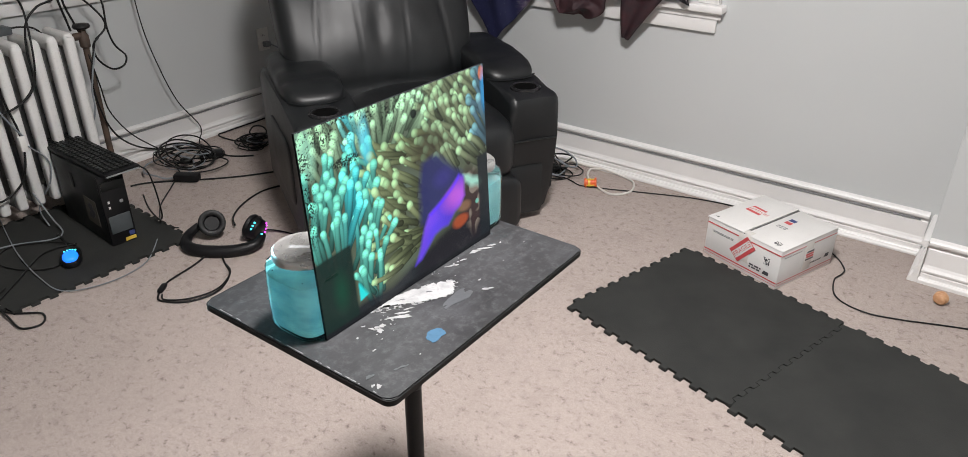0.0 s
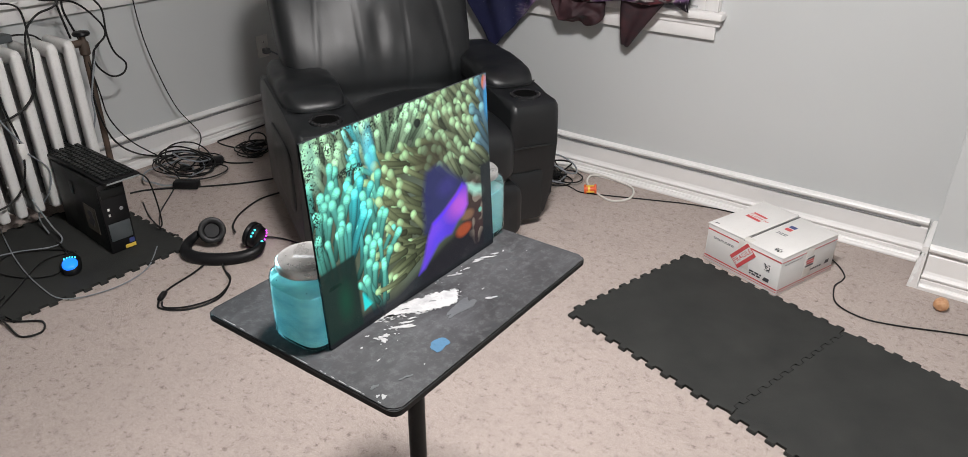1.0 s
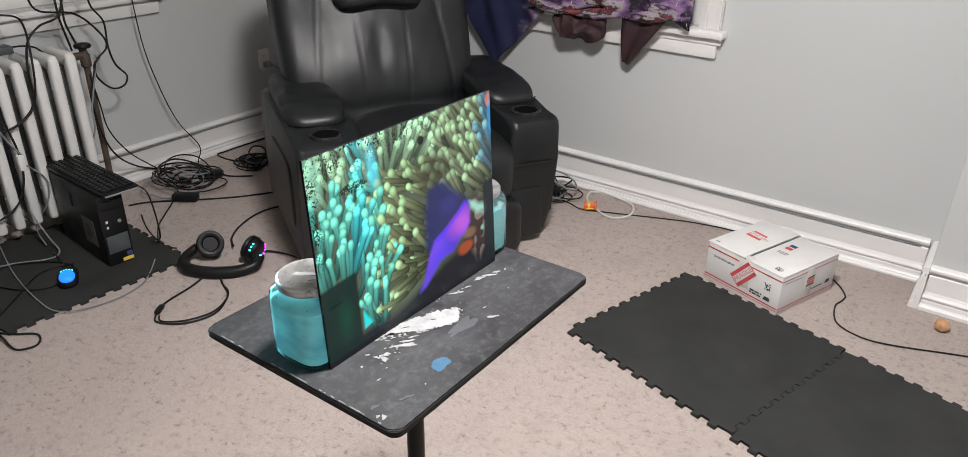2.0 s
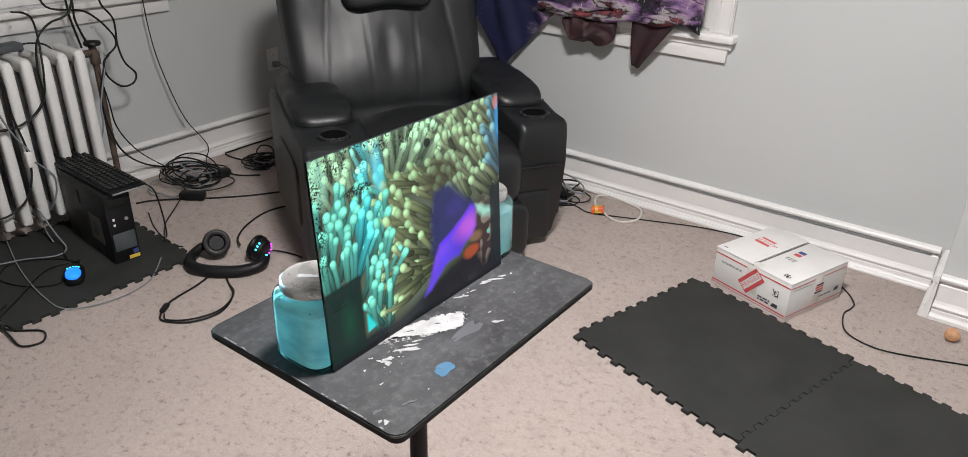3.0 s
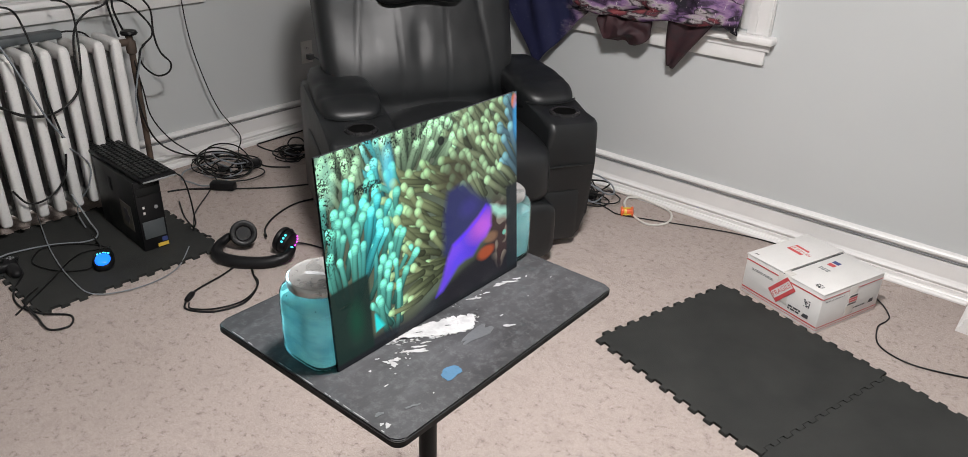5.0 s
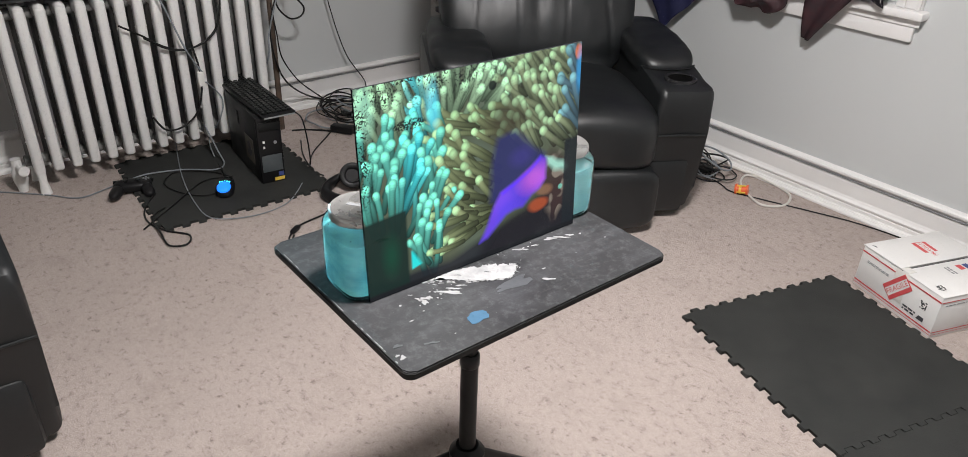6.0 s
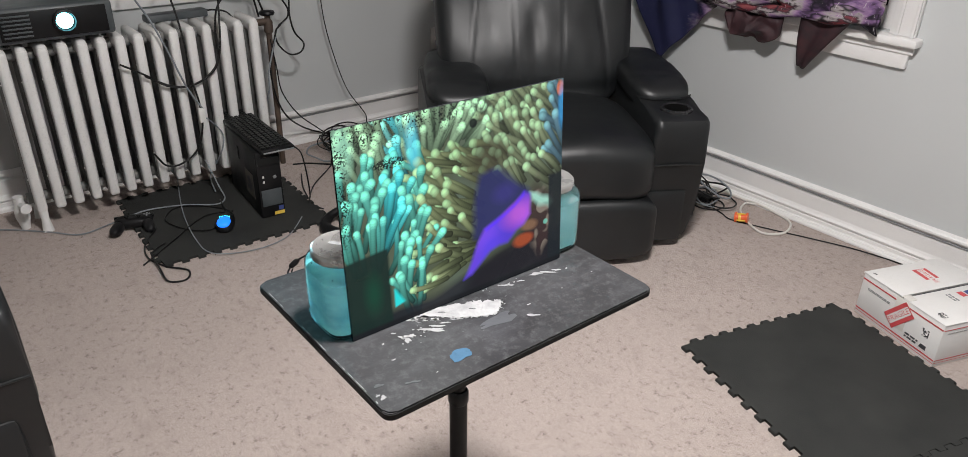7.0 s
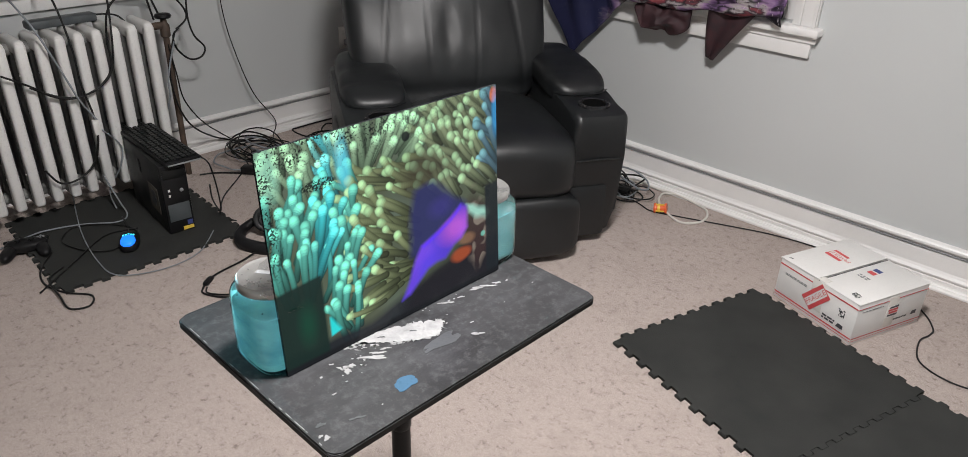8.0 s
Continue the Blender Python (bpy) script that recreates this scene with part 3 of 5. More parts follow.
# ---- recliners ----
def recliner(m, label):
    t = thing("recliner", m, label, "recliner chair", "black leather recliners")
    part("base_frame", block(-0.40, 0.40, -0.66, 0.08, 0.03, 0.235, 0.02), LEATHER, t)

    def seat_shape(v, q):
        v.z += 0.012 * math.cos(3 * q.x) - 0.015 * max(q.y, 0) ** 3
        return v

    part("seat", cushion((0, -0.115, 0.345), (0.268, 0.300, 0.115), 5, 22, seat_shape), LEATHER, t)
    part("footrest", cushion((0, 0.135, 0.137), (0.262, 0.060, 0.113), 6, 16), LEATHER, t)
    for s in (-1, 1):
        x0, x1 = (0.262, 0.497) if s > 0 else (-0.443, -0.250)
        # arm body: slanting front below, rounded console with the cup well, raised part behind
        outline = [(-0.66, 0.05), (0.03, 0.03), (0.055, 0.12), (0.085, 0.34), (0.100, 0.46), (0.092, 0.49), (0.070, 0.502), (-0.075, 0.503), (-0.11, 0.508), (-0.50, 0.520), (-0.62, 0.505), (-0.66, 0.44)]
        part("arm", prism(outline, x0, x1, 0.026, segments=4), LEATHER, t)
        mid = (x0 + x1) / 2

        def pad_shape(v, q, mid=mid):
            v.z += 0.020 * (1 - (q.y * 0.5 + 0.5) ** 2) - 0.016 * max(q.y, 0) ** 3
            v.x += (v.x - mid) * 0.10 * max(q.y, 0)
            v.z += 0.004 * noise.noise(v * 14) - 0.006 * math.exp(-((q.y - 0.55) / 0.07) ** 2) * max(q.z, 0)
            return v

        part("armrest", cushion((mid, -0.345, 0.513), (0.105, 0.255, 0.052), 3.8, 28, pad_shape), LEATHER, t, "padded leather armrest")
        part("pad_seam", ring_tube(glide([(mid - 0.098, -0.12, 0.512), (mid - 0.06, -0.088, 0.512), (mid, -0.080, 0.512), (mid + 0.06, -0.088, 0.512), (mid + 0.098, -0.12, 0.512)], 6), 0.003, 6), LEATHER, t)
        cup = part("cup_holder", lathe([(0.030, 0.450), (0.034, 0.452), (0.041, 0.500), (0.044, 0.511), (0.050, 0.5125), (0.055, 0.5085), (0.056, 0.499)], 32, m=pose(mid, 0.005, 0)), RIM, t, "round black cup holder")
        # flat black disc near the rim stands in for the shaded hollow
        part("cup_shade_disc", lathe([(0.0395, 0.5092), (0.0395, 0.5100)], 28, m=pose(mid, 0.005, 0)), PIT, cup)
        part("seam", ring_tube(glide([(mid - 0.10 * s, 0.083, 0.33), (mid, 0.090, 0.335), (mid + 0.095 * s, 0.083, 0.33)], 6), 0.0035, 6), LEATHER, t)
        part("side_pocket", cushion((x1 - 0.002 if s > 0 else x0 + 0.002, -0.24, 0.27), (0.012, 0.20, 0.12), 6, 10), LEATHER, t)

    def back_shape(v, q):
        front, x, z = max(q.y, 0), v.x - 0.060, v.z
        flare = 0.03 * (z - 0.45)
        seam = math.exp(-((abs(x) - 0.085 - flare) / 0.005) ** 2)
        # side bolsters meet the middle along a seam that slants outwards towards the seat
        slant = abs(x) - 0.215 - 0.16 * max(0.86 - z, 0)
        wing = math.exp(-(slant / 0.008) ** 2)
        v.y -= front * (0.0020 * seam + 0.0035 * wing)
        v.y += front * 0.030 * max(0.0, min(1.0, slant / 0.16)) ** 1.5
        v.y += 0.016 * front * math.exp(-((z - 0.60) / 0.11) ** 2) - 0.010 * front * math.exp(-((z - 0.47) / 0.03) ** 2)
        v.y += front * 0.010 * math.cos(x * 9) * math.exp(-((z - 0.72) / 0.15) ** 2)
        # soft puckers and the hollow that use has pressed in
        v.y -= front * (0.008 * math.exp(-((x - 0.02) / 0.030) ** 2 - ((z - 0.68) / 0.08) ** 2) + 0.006 * noise.noise(Vector((x * 7, 3.1, z * 4))) + 0.002 * noise.noise(Vector((x * 20, 1.7, z * 10))))
        v.x = 0.060 + x * (0.97 + 0.05 * math.sin((z - 0.45) * 3.2))
        v.y -= (z - 0.42) * 0.32
        return v

    part("backrest", cushion((0.060, -0.435, 0.74), (0.372, 0.125, 0.36), 4.2, 72, back_shape), LEATHER, t, "tall padded leather backrest with stitched seams")

    def pillow_shape(v, q):
        v.y -= (v.z - 0.42) * 0.32
        v.z += 0.012 * math.cos(math.pi * q.x) - 0.012
        return v

    part("headrest", cushion((0.060, -0.320, 0.935), (0.175, 0.085, 0.105), 4, 20, pillow_shape), LEATHER, t, "padded leather headrest roll")
    for x in (-0.09, 0.09):
        part("foot", block(x * 4 - 0.03, x * 4 + 0.03, -0.6, 0.0, 0.0, 0.031, 0.005), BLACK, t)
    return t


CHAIR = recliner(pose(-1.610, 2.097, 0, 0, 0, -120.6) @ Matrix.Scale(1.055, 4), "large black leather recliner with cup holders, facing the room")
second = copy_thing(CHAIR, pose(-1.512, -0.179, 0, 0, 0, -90))
second["label"] = "black leather recliner with rounded arms beside the radiator"


# ---- tray table on a tripod ----
TOP = 0.757


def rounded_outline(x0, x1, y0, y1, r, n=6):
    out = []
    for cx, cy, a0 in ((x1 - r, y1 - r, 0), (x0 + r, y1 - r, 90), (x0 + r, y0 + r, 180), (x1 - r, y0 + r, 270)):
        for k in range(n + 1):
            a = radians(a0 + 90 * k / n)
            out.append((cx + r * math.cos(a), cy + r * math.sin(a)))
    return out


def splat(cx, cy, rx, ry, z, seed, ragged=0.35, n=26, turn=0.0):
    """A flat dried paint patch with a ragged edge."""
    rnd = random.Random(seed)
    ph = [rnd.uniform(0, 6.28) for _ in range(5)]
    pts = []
    for k in range(n):
        a = 2 * math.pi * k / n
        r = 1 + ragged * (0.5 * math.sin(2 * a + ph[0]) + 0.35 * math.sin(3 * a + ph[1]) + 0.3 * math.sin(5 * a + ph[2]) + 0.25 * rnd.uniform(-1, 1))
        r *= (abs(math.cos(a)) ** 3 + abs(math.sin(a)) ** 3) ** (-1 / 3)
        x, y = rx * r * math.cos(a), ry * r * math.sin(a)
        pts.append((cx + x * math.cos(turn) - y * math.sin(turn), cy + x * math.sin(turn) + y * math.cos(turn)))
    return slab(pts, z, z + 0.0005)


def ragged(points, z, seed, amp):
    """A flat dried paint patch with a torn edge round the given outline."""
    rnd, out = random.Random(seed), []
    for (x0, y0), (x1, y1) in zip(points, points[1:] + points[:1]):
        for k in range(14):
            t = k / 14
            out.append((x0 + (x1 - x0) * t + rnd.gauss(0, amp), y0 + (y1 - y0) * t + rnd.gauss(0, amp)))
    return slab(out, z, z + 0.0005)


def tray_table():
    cx, cy = -0.639, 0.852
    t = thing("tray_table", pose(0, 0, 0), "black tray table on a tripod, top scuffed and paint-stained", "table")
    bm = slab(rounded_outline(-0.834, -0.4445, 0.5975, 1.0965, 0.014), TOP - 0.010, TOP)
    edges = [e for e in bm.edges if abs(e.verts[0].co.z - e.verts[1].co.z) < 1e-6]
    bmesh.ops.bevel(bm, geom=edges, offset=0.0018, segments=2, affect="EDGES")
    top = part("tabletop", bm, BOARD, t, "scuffed black board with dried paint")
    rim = slab(rounded_outline(-0.8355, -0.443, 0.596, 1.098, 0.015), TOP - 0.0115, TOP - 0.0030)
    part("edge_band", rim, SATIN, top, "shiny black edge band")
    part("mounting_plate", block(cx - 0.08, cx + 0.08, cy - 0.08, cy + 0.08, TOP - 0.026, TOP - 0.0120, 0.004), SATIN, t)
    part("pole", ring_tube([(cx, cy, 0.28), (cx, cy, TOP - 0.03)], 0.0125, 20), SATIN, t)
    part("outer_tube", ring_tube([(cx, cy, 0.16), (cx, cy, 0.52)], 0.0160, 20), SATIN, t)
    part("collar", lathe([(0.0150, 0.515), (0.0180, 0.52), (0.0180, 0.540), (0.0150, 0.545)], 20, m=pose(cx, cy, 0)), BLACK, t)
    part("hub", lathe([(0.02, 0.255), (0.032, 0.262), (0.034, 0.31), (0.022, 0.325)], 20, m=pose(cx, cy, 0)), BLACK, t)
    for a in (95, 215, 335):
        c, s = math.cos(radians(a)), math.sin(radians(a))
        leg = part("leg", ring_tube([(cx + 0.03 * c, cy + 0.03 * s, 0.285), (cx + 0.33 * c, cy + 0.33 * s, 0.012)], 0.010, 12), SATIN, t)
        part("rubber_foot", cushion((cx + 0.335 * c, cy + 0.335 * s, 0.012), (0.016, 0.016, 0.012), 3, 6), BLACK, leg)
        part("brace", ring_tube([(cx + 0.016 * c, cy + 0.016 * s, 0.175), (cx + 0.17 * c, cy + 0.17 * s, 0.158)], 0.006, 8), SATIN, t)
    # dried paint on the board
    part("white_paint", ragged([(-0.607, 0.742), (-0.590, 0.764), (-0.566, 0.792), (-0.553, 0.808), (-0.546, 0.826), (-0.537, 0.845), (-0.548, 0.866), (-0.563, 0.880), (-0.579, 0.852), (-0.592, 0.826), (-0.603, 0.790)], TOP + 0.0003, 9, 0.0019), WHITEPAINT, top, "flaking white paint")
    for k, hole in enumerate(((-0.590, 0.784), (-0.571, 0.826))):
        part("bare_patch", splat(*hole, 0.0040, 0.0010, TOP + 0.0009, 80 + k, 0.6, 22, 0.95), GREYPAINT, top)
    part("blue_paint", splat(-0.490, 0.744, 0.0120, 0.0155, TOP + 0.0002, 5, 0.22), BLUEPAINT, top, "round blue paint spot")
    part("grey_paint", splat(-0.524, 0.840, 0.009, 0.036, TOP + 0.00005, 8, 0.5), GREYPAINT, top)
    nick = random.Random(17)
    for k in range(22):
        x = nick.uniform(-0.80, -0.46)
        part("edge_nick", splat(x, 0.5997, nick.uniform(0.001, 0.006), 0.0006, TOP - 0.0002, 170 + k, 0.4, 10), WHITEPAINT, top)
    tear = random.Random(31)
    for k in range(26):
        a = tear.random()
        x, y = -0.607 + 0.052 * a + tear.gauss(0, 0.006), 0.728 + 0.085 * a + tear.gauss(0, 0.005)
        part("paint_fleck", splat(x, y, tear.uniform(0.002, 0.006), tear.uniform(0.0006, 0.0018), TOP + 0.0002, 130 + k, 0.6, 14, 1.0 + tear.gauss(0, 0.25)), WHITEPAINT, top)
    rnd = random.Random(12)
    flecks = [(-0.561, 0.748, 0.010, 0.034, 1.0), (-0.566, 0.757, 0.006, 0.020, 1.0), (-0.562, 0.704, 0.010, 0.014, 0.6), (-0.568, 0.712, 0.008, 0.018, 0.9), (-0.573, 0.700, 0.005, 0.010, 0.4), (-0.590, 0.915, 0.006, 0.016, 1.0),
              (-0.589, 0.975, 0.008, 0.024, 1.1), (-0.583, 0.992, 0.007, 0.024, 1.0), (-0.579, 1.010, 0.005, 0.016, 1.2), (-0.588, 0.940, 0.004, 0.012, 1.0), (-0.502, 0.890, 0.006, 0.020, 1.1), (-0.480, 0.658, 0.005, 0.020, 1.2),
              (-0.501, 0.618, 0.010, 0.010, 0.5), (-0.477, 0.611, 0.008, 0.009, 0.3), (-0.484, 0.607, 0.005, 0.006, 0.8), (-0.606, 0.733, 0.006, 0.022, 0.9), (-0.613, 0.752, 0.004, 0.018, 1.0), (-0.596, 0.905, 0.003, 0.010, 0.8)]
    for k, (x, y, a, b, turn) in enumerate(flecks):
        part("paint_fleck", splat(x, y, 0.42 * b, 0.42 * a, TOP + 0.0002, 40 + k, 0.6, 24, turn), WHITEPAINT if k not in (11, 12) else GREYPAINT, top)
    for k in range(34):
        a = rnd.random()
        x, y = (-0.552 + rnd.gauss(0, 0.012), 0.70 + rnd.gauss(0, 0.02)) if a < 0.4 else (-0.57 + rnd.gauss(0, 0.014), rnd.uniform(0.84, 1.02)) if a < 0.8 else (rnd.uniform(-0.6, -0.45), rnd.uniform(0.61, 1.06))
        r = rnd.uniform(0.0005, 0.0014)
        part("paint_fleck", splat(x - 0.012, y + 0.013, r, r * rnd.uniform(1, 2.2), TOP + 0.0002, 90 + k, 0.5, 9), WHITEPAINT, top)
    return t


tray_table()


# ---- the projection pane ----
def painted(nu, nv):
    """The picture: sea-anemone arms round a dark hollow with a violet form, all drawn from rules. Rows from the bottom up."""
    rnd = np.random.RandomState(4)
    uu, vv = np.meshgrid((np.arange(nu) + 0.5) / nu, (np.arange(nv) + 0.5) / nv)
    asp = 1.27
    px, py = uu * asp, vv
    img = np.zeros((nv, nu, 3))

    def fuzz(f, seed):
        r = np.random.RandomState(seed)
        out = np.zeros_like(px)
        for k in range(7):
            a, b, c = r.uniform(-1, 1) * f, r.uniform(-1, 1) * f, r.uniform(0, 6.28)
            out += np.sin(a * px + b * py + c + 1.3 * np.sin(b * px - a * py + 2 * c))
        return out / 7

    soft = fuzz(18, 1)
    img[:] = (0.075, 0.090, 0.055)
    img += 0.5 * np.clip(0.5 + soft, 0, 1)[..., None] * np.array((0.04, 0.07, 0.075))

    def arm(x, y, ang, length, width, tint, tip):
        bend = rnd.uniform(-0.5, 0.5)
        n = 22
        xs, ys, a = [x], [y], ang
        for k in range(n):
            a += bend / n
            xs.append(xs[-1] + math.cos(a) * length / n)
            ys.append(ys[-1] + math.sin(a) * length / n)
        lo_x, hi_x, lo_y, hi_y = min(xs) - 2 * width, max(xs) + 2 * width, min(ys) - 2 * width, max(ys) + 2 * width
        i0, i1 = max(int(lo_x / asp * nu), 0), min(int(hi_x / asp * nu) + 2, nu)
        j0, j1 = max(int(lo_y * nv), 0), min(int(hi_y * nv) + 2, nv)
        if i1 <= i0 or j1 <= j0:
            return
        sx, sy, sub = px[j0:j1, i0:i1], py[j0:j1, i0:i1], img[j0:j1, i0:i1]
        best, along, across = np.full(sx.shape, 9.0), np.zeros(sx.shape), np.zeros(sx.shape)
        for k in range(n + 1):
            s = k / n
            w = width * (0.85 + 0.05 * s + 0.28 * math.exp(-((s - 0.97) / 0.07) ** 2))
            dx, dy = sx - xs[k], sy - ys[k]
            d = np.hypot(dx, dy) / w
            m = d < best
            best[m], along[m], across[m] = d[m], s, ((dx - dy * 0.6) / w)[m]
        cover = np.clip((1.0 - best) * 4.0, 0, 1)
        shade = np.clip(0.95 - 0.75 * best ** 2 - 0.25 * across, 0.10, 1.2)
        base = np.array(tint)[None, None] * (0.20 + 1.0 * along ** 1.3)[..., None] + np.array(tip)[None, None] * (np.clip(along - 0.86, 0, 1) / 0.14)[..., None] * 0.75
        sub[:] = sub * (1 - cover[..., None]) + (base * shade[..., None]) * cover[..., None]

    def field(u, v):
        """Where the arm at (u, v) points, its stem and tip colour, or None where no arm grows."""
        if 0.53 < u < 0.66 and 0.03 < v < 0.60 + 0.3 * (u - 0.5) or u > 0.62 and v < 0.52:
            return None
        if v < 0.10 + 0.22 * max(0.0, u - 0.30) or u < 0.20 and v < 0.40:
            return None
        if u > 0.64:
            return radians(122) + 0.25 * math.sin(9 * u), (0.27, 0.33, 0.19), (0.36, 0.72, 0.40), 0.80
        if u > 0.33 and v < 0.78:
            return radians(168) - 0.9 * (v - 0.42) + 0.35 * math.sin(7 * v + 3 * u), (0.25, 0.30, 0.15), (0.33, 0.72, 0.38), 0.95
        if v > 0.76:
            return radians(80) + 0.6 * math.sin(8 * u), (0.26, 0.40, 0.25), (0.40, 0.80, 0.48), 1.0
        return radians(96) + 0.5 * math.sin(6 * v + 9 * u), (0.10, 0.44, 0.36), (0.22, 0.80, 0.56), 0.95

    arms = []
    for a in range(25):
        for b in range(19):
            u, v = (a + 0.5 + rnd.uniform(-0.42, 0.42)) / 25, (b + 0.5 + rnd.uniform(-0.42, 0.42)) / 18.5
            rule = field(u, v)
            if rule:
                arms.append((-v + 0.35 * abs(u - 0.55) + 0.05 * rnd.rand(), u, v, *rule))
    arms.sort(key=lambda e: e[0])
    for _, u, v, ang, stem, tip, bright in arms:
        ang += rnd.normal(0, 0.13)
        # a streak of cyan glare, mixed into the colours of the arms
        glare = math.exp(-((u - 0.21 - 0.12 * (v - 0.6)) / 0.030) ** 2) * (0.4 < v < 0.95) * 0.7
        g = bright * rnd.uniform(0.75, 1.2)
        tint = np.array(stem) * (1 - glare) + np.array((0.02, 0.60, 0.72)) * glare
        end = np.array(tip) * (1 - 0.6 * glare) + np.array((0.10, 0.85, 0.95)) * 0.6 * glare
        if u > 0.95:
            tint, end = tint * 0.4 + np.array((0.01, 0.10, 0.22)), end * 0.5 + np.array((0.02, 0.14, 0.28))
        long = rnd.uniform(0.17, 0.27)
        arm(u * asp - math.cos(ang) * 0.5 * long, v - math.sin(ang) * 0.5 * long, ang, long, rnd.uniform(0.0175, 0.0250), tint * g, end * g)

    def lay(mask, colour):
        img[:] = img * (1 - mask[..., None]) + np.array(colour)[None, None] * mask[..., None]

    def soft_disc(cu, cv, ru, rv, hard=3.0, wob=0.0, seed=0):
        d = np.hypot((uu - cu) / ru, (vv - cv) / rv) + (wob * fuzz(30, seed) if wob else 0)
        return np.clip((1 - d) * hard, 0, 1)

    def blob(points, hard, wob, seed):
        """A soft-edged area with the given outline."""
        w = wob * fuzz(26, seed)
        x, y, inside, near = uu + w, vv + w, np.zeros(uu.shape, bool), np.full(uu.shape, 9.0)
        for (x0, y0), (x1, y1) in zip(points, points[1:] + points[:1]):
            inside ^= ((y0 > y) != (y1 > y)) & (x < (x1 - x0) * (y - y0) / (y1 - y0 + 1e-9) + x0)
            t = np.clip(((x - x0) * (x1 - x0) + (y - y0) * (y1 - y0)) / ((x1 - x0) ** 2 + (y1 - y0) ** 2), 0, 1)
            near = np.minimum(near, np.hypot(x - x0 - t * (x1 - x0), y - y0 - t * (y1 - y0)))
        return np.clip(0.5 + np.where(inside, near, -near) * hard, 0, 1)

    edge = 0.03 * fuzz(16, 5)
    # brown shade of the arms' roots, then the blue hollow under them
    lay(0.80 * soft_disc(0.62, 0.68, 0.15, 0.15, 1.5, 0.2, 3), (0.045, 0.038, 0.022))
    lay(0.96 * blob([(0.55, 0.30), (0.555, 0.50), (0.585, 0.62), (0.67, 0.635), (0.74, 0.56), (0.82, 0.46), (0.80, 0.36), (0.60, 0.28)], 28, 0.010, 7), (0.022, 0.026, 0.105))
    lay(0.45 * soft_disc(0.70, 0.49, 0.08, 0.07, 1.5), (0.05, 0.04, 0.24))
    floor_mask = np.clip((0.105 + 0.20 * np.clip(uu - 0.35, 0, 1) - vv + 0.8 * edge) * 22, 0, 1)
    lay(0.94 * floor_mask, (0.010, 0.012, 0.018))
    under = blob([(0.50, 0.04), (0.56, 0.12), (0.64, 0.18), (0.72, 0.21), (0.80, 0.26), (0.95, 0.30), (0.98, 0.02), (0.6, 0.0)], 16, 0.015, 15)
    lay(0.93 * under, (0.012, 0.011, 0.015))
    reef = soft_disc(0.885, 0.30, 0.075, 0.22, 2.5, 0.30, 12)
    lay(0.92 * reef, (0.040, 0.022, 0.022))
    lay(0.7 * np.clip((fuzz(55, 20) - 0.10) * 5, 0, 1) * reef, (0.26, 0.22, 0.18))
    lay(0.85 * blob([(0.83, 0.45), (0.87, 0.44), (0.91, 0.385), (0.94, 0.34), (0.925, 0.325), (0.88, 0.36), (0.84, 0.40)], 40, 0.022, 33), (0.34, 0.66, 0.55))
    lay(0.8 * soft_disc(0.915, 0.255, 0.015, 0.018, 2.5, 0.2, 35), (0.16, 0.50, 0.40))
    lay(0.70 * soft_disc(0.795, 0.195, 0.060, 0.036, 1.6, 0.55, 30), (0.42, 0.080, 0.025))
    lay(0.8 * soft_disc(0.82, 0.265, 0.05, 0.035, 2.0, 0.5, 34), (0.22, 0.12, 0.07))
    # the fish: violet, rosy towards its upper end
    fish = blob([(0.495, 0.095), (0.53, 0.175), (0.565, 0.27), (0.60, 0.335), (0.68, 0.375), (0.75, 0.42), (0.80, 0.465), (0.828, 0.44), (0.832, 0.33), (0.80, 0.285), (0.76, 0.265), (0.715, 0.215), (0.67, 0.215), (0.625, 0.20), (0.575, 0.15), (0.53, 0.105)], 45, 0.007, 9)
    rosy = np.clip(soft_disc(0.775, 0.35, 0.12, 0.11, 1.3) + 0.25 * fuzz(20, 22), 0, 1)[..., None]
    tone = np.array((0.105, 0.055, 0.72))[None, None] * (1 - rosy) + np.array((0.50, 0.11, 0.74))[None, None] * rosy
    tone = tone * (0.92 + 0.35 * fuzz(17, 19))[..., None]
    img[:] = img * (1 - fish[..., None]) + tone * fish[..., None]
    rim = blob([(0.60, 0.33), (0.68, 0.37), (0.75, 0.415), (0.80, 0.46), (0.80, 0.44), (0.75, 0.395), (0.68, 0.35), (0.61, 0.315)], 60, 0.004, 23)
    lay(0.7 * rim, (0.10, 0.03, 0.90))
    lay(0.8 * soft_disc(0.985, 0.955, 0.022, 0.045, 2.5, 0.3, 43), (0.70, 0.16, 0.05))
    # glints of bare light painted in as colour, then the flaked spots of the coating along the top
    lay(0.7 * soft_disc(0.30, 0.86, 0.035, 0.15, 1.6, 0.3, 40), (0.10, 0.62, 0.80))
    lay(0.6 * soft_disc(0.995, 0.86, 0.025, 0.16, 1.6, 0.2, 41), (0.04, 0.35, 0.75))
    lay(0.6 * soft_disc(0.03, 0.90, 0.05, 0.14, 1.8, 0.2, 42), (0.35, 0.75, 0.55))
    grain = np.kron(rnd.rand(nv // 2, nu // 2), np.ones((2, 2)))
    grain = (grain + np.roll(grain, 1, 0) + np.roll(grain, 1, 1) + np.roll(grain, 1, (0, 1))) / 4
